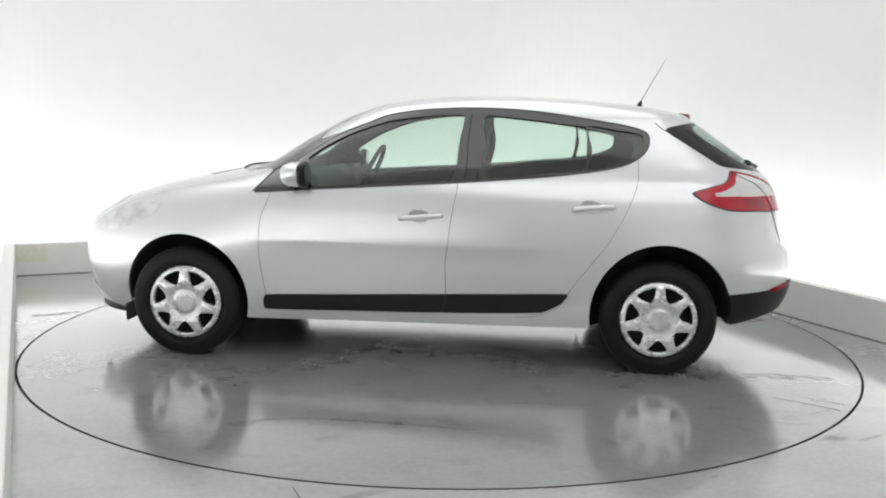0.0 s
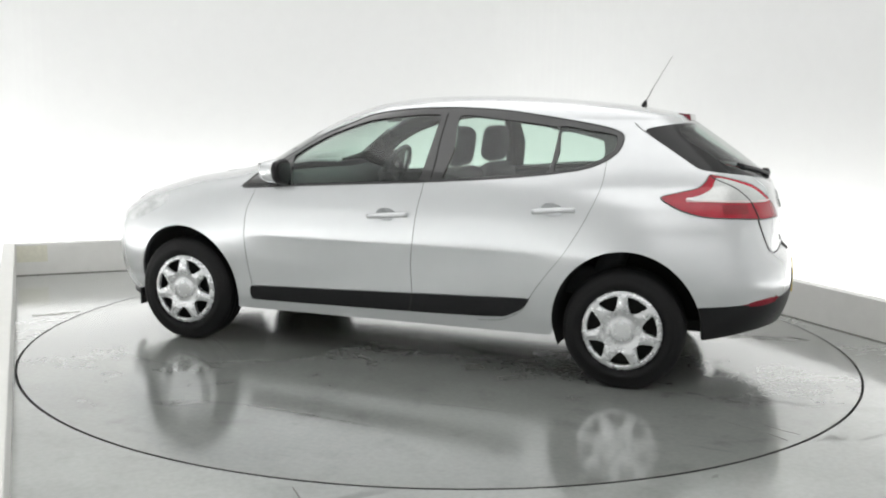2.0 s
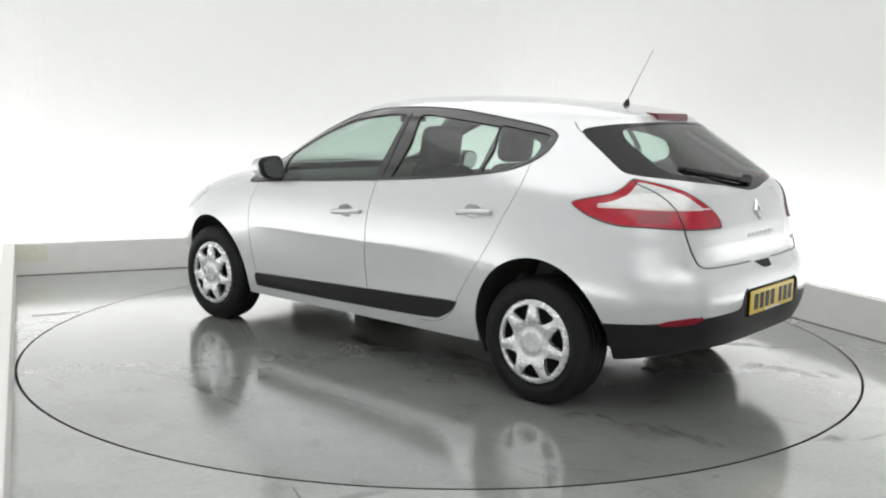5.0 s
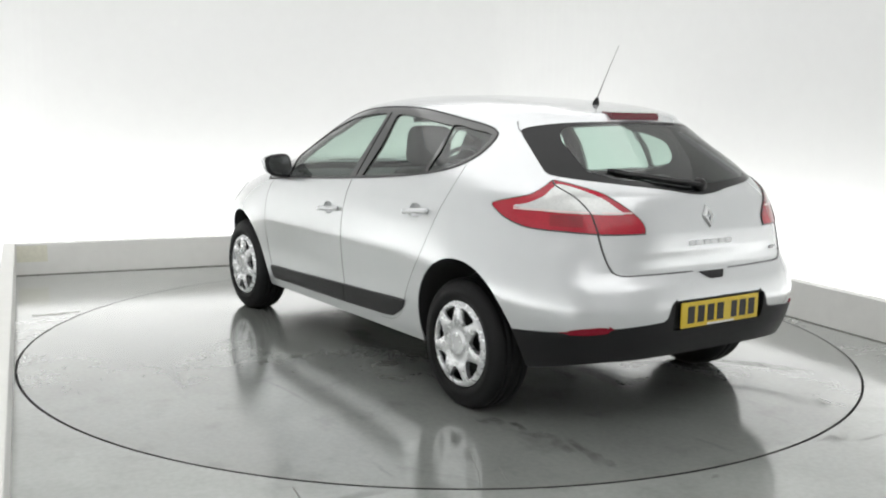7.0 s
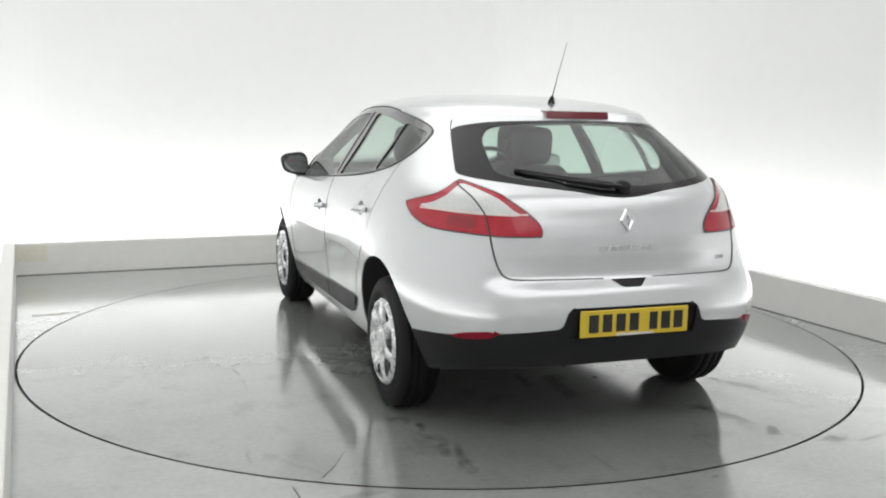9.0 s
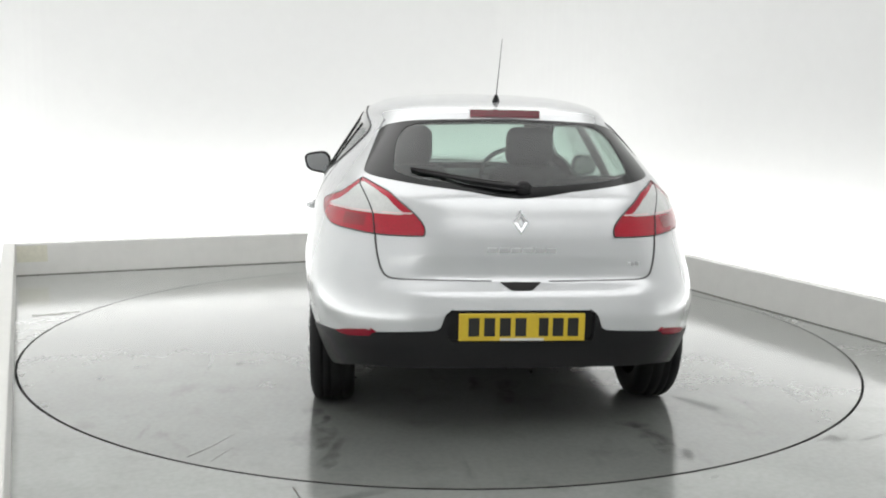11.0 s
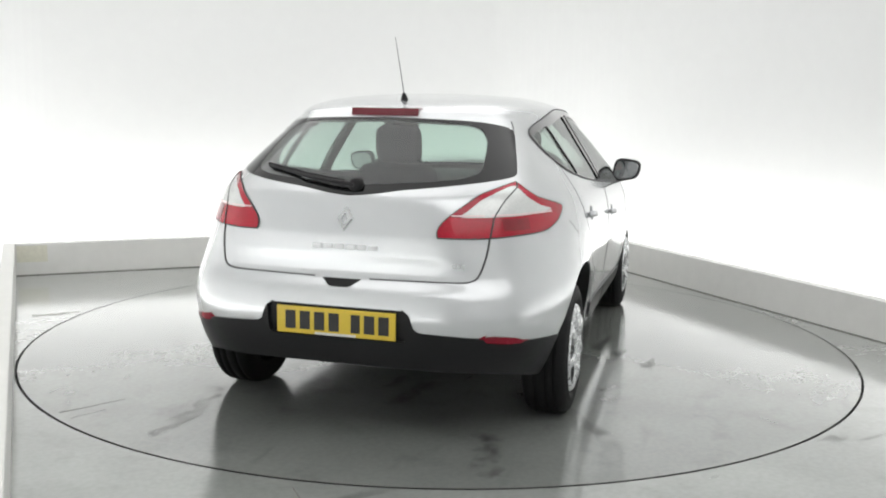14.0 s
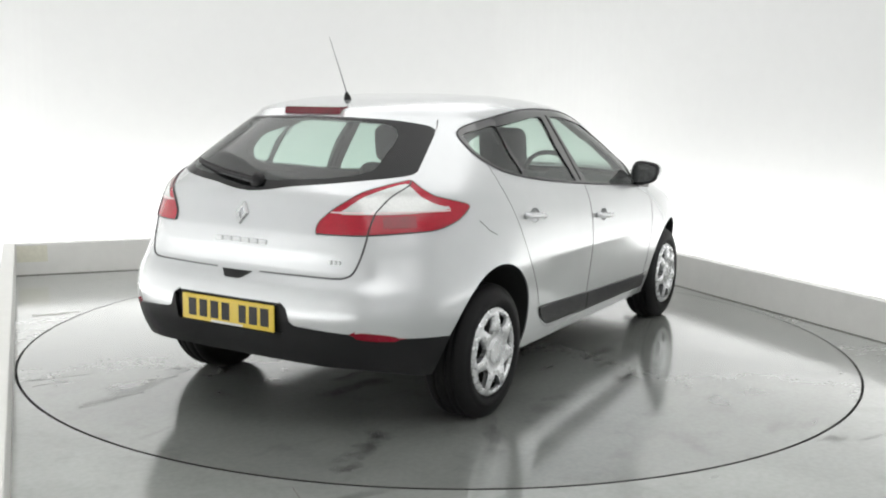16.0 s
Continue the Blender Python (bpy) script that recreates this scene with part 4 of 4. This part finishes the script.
def rear_at(y, z, out=0.0):
    """A point of the rear face at y and z."""
    xs = float(smooth_curve(Z_REAR, z)) + 0.9 * np.linspace(0, 1, 900) ** 3
    return Vector((float(np.interp(abs(y), half_width(xs, z), xs)) + float(tuck(y, z)) - out, y, z))


wip = part("rear_wiper", tube([rear_at(-0.02, 1.078, 0.03), rear_at(0.08, 1.088, 0.032), rear_at(0.22, 1.105, 0.028), rear_at(0.42, 1.135, 0.02)], 0.011, 8, 0.005), M_BLACK, gate, "black rear wiper")
part("wiper_blade", tube([rear_at(0.03, 1.088, 0.014), rear_at(0.2, 1.109, 0.014), rear_at(0.40, 1.138, 0.014), rear_at(0.44, 1.143, 0.014)], 0.009, 6), M_BLACK, wip, "black wiper blade")
hub = lathe([(0.0, -0.02), (0.022, -0.019), (0.032, -0.008), (0.034, 0.02)], 20)
bmesh.ops.transform(hub, matrix=Matrix.Translation(rear_at(-0.02, 1.075, 0.012)) @ pose(0, 0, 0, 0, 0, -90), verts=hub.verts[:])
part("wiper_hub", hub, M_BLACK, wip, "", True)

# maker's mark: a plain hollow chrome diamond; the model lettering as bars
bd = bmesh.new()
outer, inner = [], []
for i, (y, z) in enumerate(((0, 0.052), (0.036, 0), (0, -0.052), (-0.036, 0))):
    outer.append((bd.verts.new(rear_at(y, 0.942 + z, 0.002)), bd.verts.new(rear_at(y * 0.8, 0.942 + z * 0.8, 0.012))))
    inner.append((bd.verts.new(rear_at(y * 0.42, 0.942 + z * 0.5, 0.010)), bd.verts.new(rear_at(y * 0.36, 0.942 + z * 0.42, 0.001))))
for i in range(4):
    j = (i + 1) % 4
    bd.faces.new((outer[i][0], outer[j][0], outer[j][1], outer[i][1]))
    bd.faces.new((outer[i][1], outer[j][1], inner[j][0], inner[i][0]))
    bd.faces.new((inner[i][0], inner[j][0], inner[j][1], inner[i][1]))
bmesh.ops.recalc_face_normals(bd, faces=bd.faces[:])
part("badge", bd, M_CHROME, gate, "hollow chrome diamond badge")
for i in range(6):
    y = 0.118 - i * 0.0495
    p = rear_at(y, 0.826, 0.001)
    part("letter_bar", box_bm(p.x - 0.002, p.x + 0.003, y - 0.020, y + 0.020, 0.817, 0.837, 0.0015, 1), M_LETTER, gate, "chrome letter shape" if i == 0 else "")
for i in range(3):
    y = -0.468 - i * 0.018
    p = rear_at(y, 0.768, 0.001)
    part("letter_bar", box_bm(p.x - 0.004, p.x + 0.004, y - 0.006, y + 0.006, 0.760, 0.776, 0.0015, 1), M_LETTER, gate)
hd = bmesh.new()
ring_a, ring_b = [], []
for i in range(15):
    f = i / 14
    y = 0.085 - 0.17 * f
    ring_a.append(hd.verts.new(rear_at(y, 0.698, 0.004)))
    ring_b.append(hd.verts.new(rear_at(y, 0.698 - 0.028 * min(1, 4 * f, 4 * (1 - f)) - 0.001, 0.006)))
for i in range(14):
    hd.faces.new((ring_a[i], ring_a[i + 1], ring_b[i + 1], ring_b[i]))
part("release_handle", hd, M_WELL, gate, "dark tailgate release recess")

plate = part("number_plate", box_bm(-2.112, -2.104, -0.26, 0.26, 0.467, 0.581, 0.003, 1), M_PLATE, bumper, "yellow number plate with dark bars")
for y0, w in ((0.198, 0.05), (0.134, 0.05), (0.07, 0.05), (0.006, 0.05), (-0.088, 0.044), (-0.148, 0.05), (-0.21, 0.05)):
    part("plate_bar", box_bm(-2.1135, -2.1115, y0 - w * 0.45, y0 + w * 0.45, 0.487, 0.563, 0.0006, 1), M_INK, plate)
part("dealer_strip", box_bm(-2.1134, -2.1115, -0.09, 0.09, 0.4685, 0.479, 0.0005, 1), M_SCUFF, plate, "pale strip along the plate foot")

# a reflection on the car's right rear flank, drawn as a thin dark line
reflection_path = rounded([(-0.575, 0.912), (-0.53, 0.888), (-0.50, 0.868), (-0.44, 0.846)], closed=False)
part("fuel_flap_edge", tube([on_body(s, z, 0.0, -1)[0] for s, z in reflection_path], 0.0016, 5), M_SEAM, car, "thin dark line standing for a reflection on the rear flank")

# ---- cabin ----
def cushion(x0, x1, y0, y1, z0, z1, r, tilt=0.0, pivot=None):
    bm = box_bm(x0, x1, y0, y1, z0, z1, r, 4)
    if tilt:
        bmesh.ops.rotate(bm, cent=pivot or Vector(((x0 + x1) / 2, 0, z0)), matrix=Matrix.Rotation(radians(tilt), 3, "Y"), verts=bm.verts[:])
    return bm


for y in (0.36, -0.36):
    seat = part("front_seat", cushion(-0.16, 0.36, y - 0.25, y + 0.25, 0.42, 0.58, 0.05), M_SEAT, car, "charcoal cloth front seat", True)
    part("seat_back", cushion(-0.20, -0.06, y - 0.245, y + 0.245, 0.52, 1.10, 0.07, -16, Vector((-0.1, 0, 0.52))), M_SEAT, seat, "", True)
    part("head_restraint", cushion(-0.30, -0.17, y - 0.14, y + 0.14, 1.075, 1.305, 0.06, -8), M_SEAT, seat, "charcoal head restraint", True)
    for d in (-0.05, 0.05):
        part("restraint_post", tube([(-0.225, y + d, 1.0), (-0.235, y + d, 1.12)], 0.006, 6), M_CHROME, seat)
bench = part("rear_bench", cushion(-1.16, -0.62, -0.62, 0.62, 0.42, 0.58, 0.05), M_SEAT, car, "charcoal cloth rear bench", True)
part("bench_back", cushion(-1.22, -1.08, -0.62, 0.62, 0.5, 0.98, 0.05, -20, Vector((-1.1, 0, 0.5))), M_SEAT, bench, "", True)
for y in (0.38, -0.38):
    part("head_restraint", cushion(-1.35, -1.24, y - 0.13, y + 0.13, 0.97, 1.07, 0.04, -8), M_SEAT, bench, "lowered head restraint", True)
dash = bmesh.new()
prev = None
for i in range(21):
    y = -0.72 + 1.44 * i / 20
    hump = 0.05 * math.exp(-((y + 0.36) / 0.18) ** 2)
    row = [dash.verts.new(p) for p in ((1.15, y * 0.9, 0.97), (0.85, y, 0.985), (0.66, y, 0.98 + hump), (0.58, y, 0.93 + hump), (0.60, y, 0.78), (0.70, y, 0.55), (1.1, y * 0.9, 0.5))]
    if prev:
        for a in range(6):
            dash.faces.new((prev[a], prev[a + 1], row[a + 1], row[a]))
    prev = row
bmesh.ops.recalc_face_normals(dash, faces=dash.faces[:])
part("dashboard", dash, M_LINER, car, "dark grey dashboard", True)
sw = [(0.46 + 0.185 * math.sin(a) * -0.42, -0.36 + 0.185 * math.cos(a), 0.98 + 0.185 * math.sin(a) * 0.9) for a in np.linspace(0, 2 * math.pi, 33)]
wheel_ring = part("steering_wheel", tube(sw, 0.015, 8), M_LINER, car, "black steering wheel", True)
part("steering_boss", tube([(0.47, -0.36, 0.985), (0.56, -0.36, 0.94)], 0.065, 12, 0.04), M_LINER, wheel_ring)
for a in (0, math.pi, 1.5 * math.pi):
    part("steering_spoke", tube([(0.47, -0.36, 0.98), (0.46 - 0.078 * math.sin(a), -0.36 + 0.18 * math.cos(a), 0.98 + 0.166 * math.sin(a))], 0.014, 6), M_LINER, wheel_ring)
part("interior_mirror", box_bm(0.30, 0.325, -0.11, 0.11, 1.315, 1.365, 0.01), M_LINER, car, "black interior mirror")
part("parcel_shelf", box_bm(-1.80, -1.36, -0.55, 0.55, 0.955, 0.97, 0.004), M_LINER, car, "dark grey parcel shelf")
part("cowl_wiper", tube([(1.12, 0.30, 1.03), (1.17, 0.0, 1.03), (1.13, -0.35, 1.025)], 0.008, 6), M_BLACK, car, "black windscreen wiper")

# ---- turntable disc and what lies on it ----
bm = bmesh.new()
bmesh.ops.create_circle(bm, cap_ends=True, segments=192, radius=DISC - 0.007)
part("disc", bm, M_DISC, turntable, "grey sealed concrete disc")
ringg = bmesh.new()
n = 192
a0, a1 = DISC - 0.007, DISC + 0.007
vi = [[ringg.verts.new((r * math.cos(2 * math.pi * i / n), r * math.sin(2 * math.pi * i / n), z)) for i in range(n)] for r, z in ((a0, 0.0), (a0, -0.02), (a1, -0.02))]
for k in range(2):
    for i in range(n):
        ringg.faces.new((vi[k][i], vi[k][(i + 1) % n], vi[k + 1][(i + 1) % n], vi[k + 1][i]))
part("gap_seal", ringg, M_GAP, turntable, "black gap round the disc")


def blotch(cx, cy, length, width, turn, seed, z, mat, name, parent, label=""):
    """An irregular thin smear on the floor."""
    rnd = random.Random(seed)
    bm = bmesh.new()
    n = 36
    layer = bm.verts.layers.float.new("film")
    ph = [rnd.uniform(0, 6.28) for _ in range(6)]
    c, s = math.cos(radians(turn)), math.sin(radians(turn))
    rings = []
    for size, film in ((1.15, 0.0), (0.75, 0.7), (0.35, 1.0)):
        ring = []
        for i in range(n):
            a = 2 * math.pi * i / n
            k = size * (1 + sum(0.34 / (j + 1) * math.sin((j + 2) * a + ph[j]) for j in range(6)))
            x, y = length / 2 * k * math.cos(a), width / 2 * k * math.sin(a)
            v = bm.verts.new((cx + c * x - s * y, cy + s * x + c * y, z))
            v[layer] = film
            ring.append(v)
        rings.append(ring)
    for o, q in zip(rings, rings[1:]):
        for i in range(n):
            j = (i + 1) % n
            bm.faces.new((o[i], o[j], q[j], q[i]))
    bm.faces.new(rings[-1])
    bmesh.ops.triangulate(bm, faces=bm.faces[:])
    for f in bm.faces:
        if f.normal.z < 0:
            f.normal_flip()
    return part(name, bm, mat, parent, label)


# tyre drips behind the rear wheels, then lighter smears
DRIPS = ((-1.50, 0.73, 0.14, 0.07), (-1.62, 0.67, 0.10, 0.05), (-1.76, 0.66, 0.17, 0.07), (-1.90, 0.67, 0.12, 0.09), (-2.02, 0.63, 0.22, 0.08), (-2.16, 0.64, 0.09, 0.05), (-1.74, -0.72, 0.16, 0.10), (-1.86, -0.75, 0.10, 0.13), (-1.98, -0.77, 0.18, 0.12), (-2.12, -0.82, 0.12, 0.09), (-0.31, -1.30, 0.24, 0.07), (0.11, -1.0, 0.3, 0.08), (-0.1, -1.12, 0.16, 0.05), (-1.2, -0.22, 0.34, 0.14), (-1.07, -0.09, 0.2, 0.1), (-1.5, -1.15, 0.5, 0.10), (-0.43, 0.3, 0.3, 0.12), (0.2, 0.45, 0.4, 0.12))
for i, (x, y, l, w) in enumerate(DRIPS):
    blotch(x, y, l, w, random.Random(i).uniform(-25, 25), i, 0.0008, M_DIRT, "wet_stain", turntable, "dark wet tyre stain" if i == 0 else "")
part("scratch", tube([(-2.05, 1.21, 0), (-1.95, 1.14, 0), (-1.87, 1.10, 0), (-1.78, 1.05, 0)], 0.0025, 5, 0.001), M_LINE, turntable, "thin dark scratch")
part("scratch", tube([(-2.10, 1.11, 0), (-2.03, 1.08, 0), (-1.95, 1.04, 0)], 0.0018, 5, 0.001), M_LINE, turntable)
floor_ob = bpy.data.objects["floor"]
back = ROOM.inverted()


def on_floor(x, y):
    p = back @ Vector((x, y, 0))
    return p.x, p.y


for i, (x, y, l, w, m) in enumerate(((-2.60, 0.34, 0.16, 0.05, M_SCUFF), (-2.5, 0.42, 0.09, 0.03, M_SCUFF), (1.74, -1.79, 0.22, 0.05, M_DIRT), (1.08, -2.26, 0.05, 0.03, M_DIRT), (2.40, 0.72, 0.05, 0.02, M_DIRT), (2.55, -0.45, 0.03, 0.02, M_DIRT), (-2.85, 0.05, 0.03, 0.02, M_DIRT), (1.95, -1.75, 0.2, 0.04, M_DIRT))):
    fx, fy = on_floor(x, y)
    blotch(fx, fy, l, w, 10, 40 + i, 0.0008, m, "scuff", floor_ob, "")
a, b = on_floor(-0.535, -2.44), on_floor(-0.40, -2.75)
part("floor_joint", tube([(a[0], a[1], 0.0), (b[0], b[1], 0.0)], 0.003, 5), M_LINE, floor_ob, "")


def motions():
    disc_rows, car_rows = [], []
    for i in range(33):
        t = i * 0.5
        spin = pose(0, 0, 0, 0, 0, PHI + SPIN * t)
        disc_rows.append((t, spin))
        car_rows.append((t, spin @ pose(CAR_X, CAR_Y, 0)))
    walk(turntable, disc_rows)
    walk(car, car_rows)


motions()
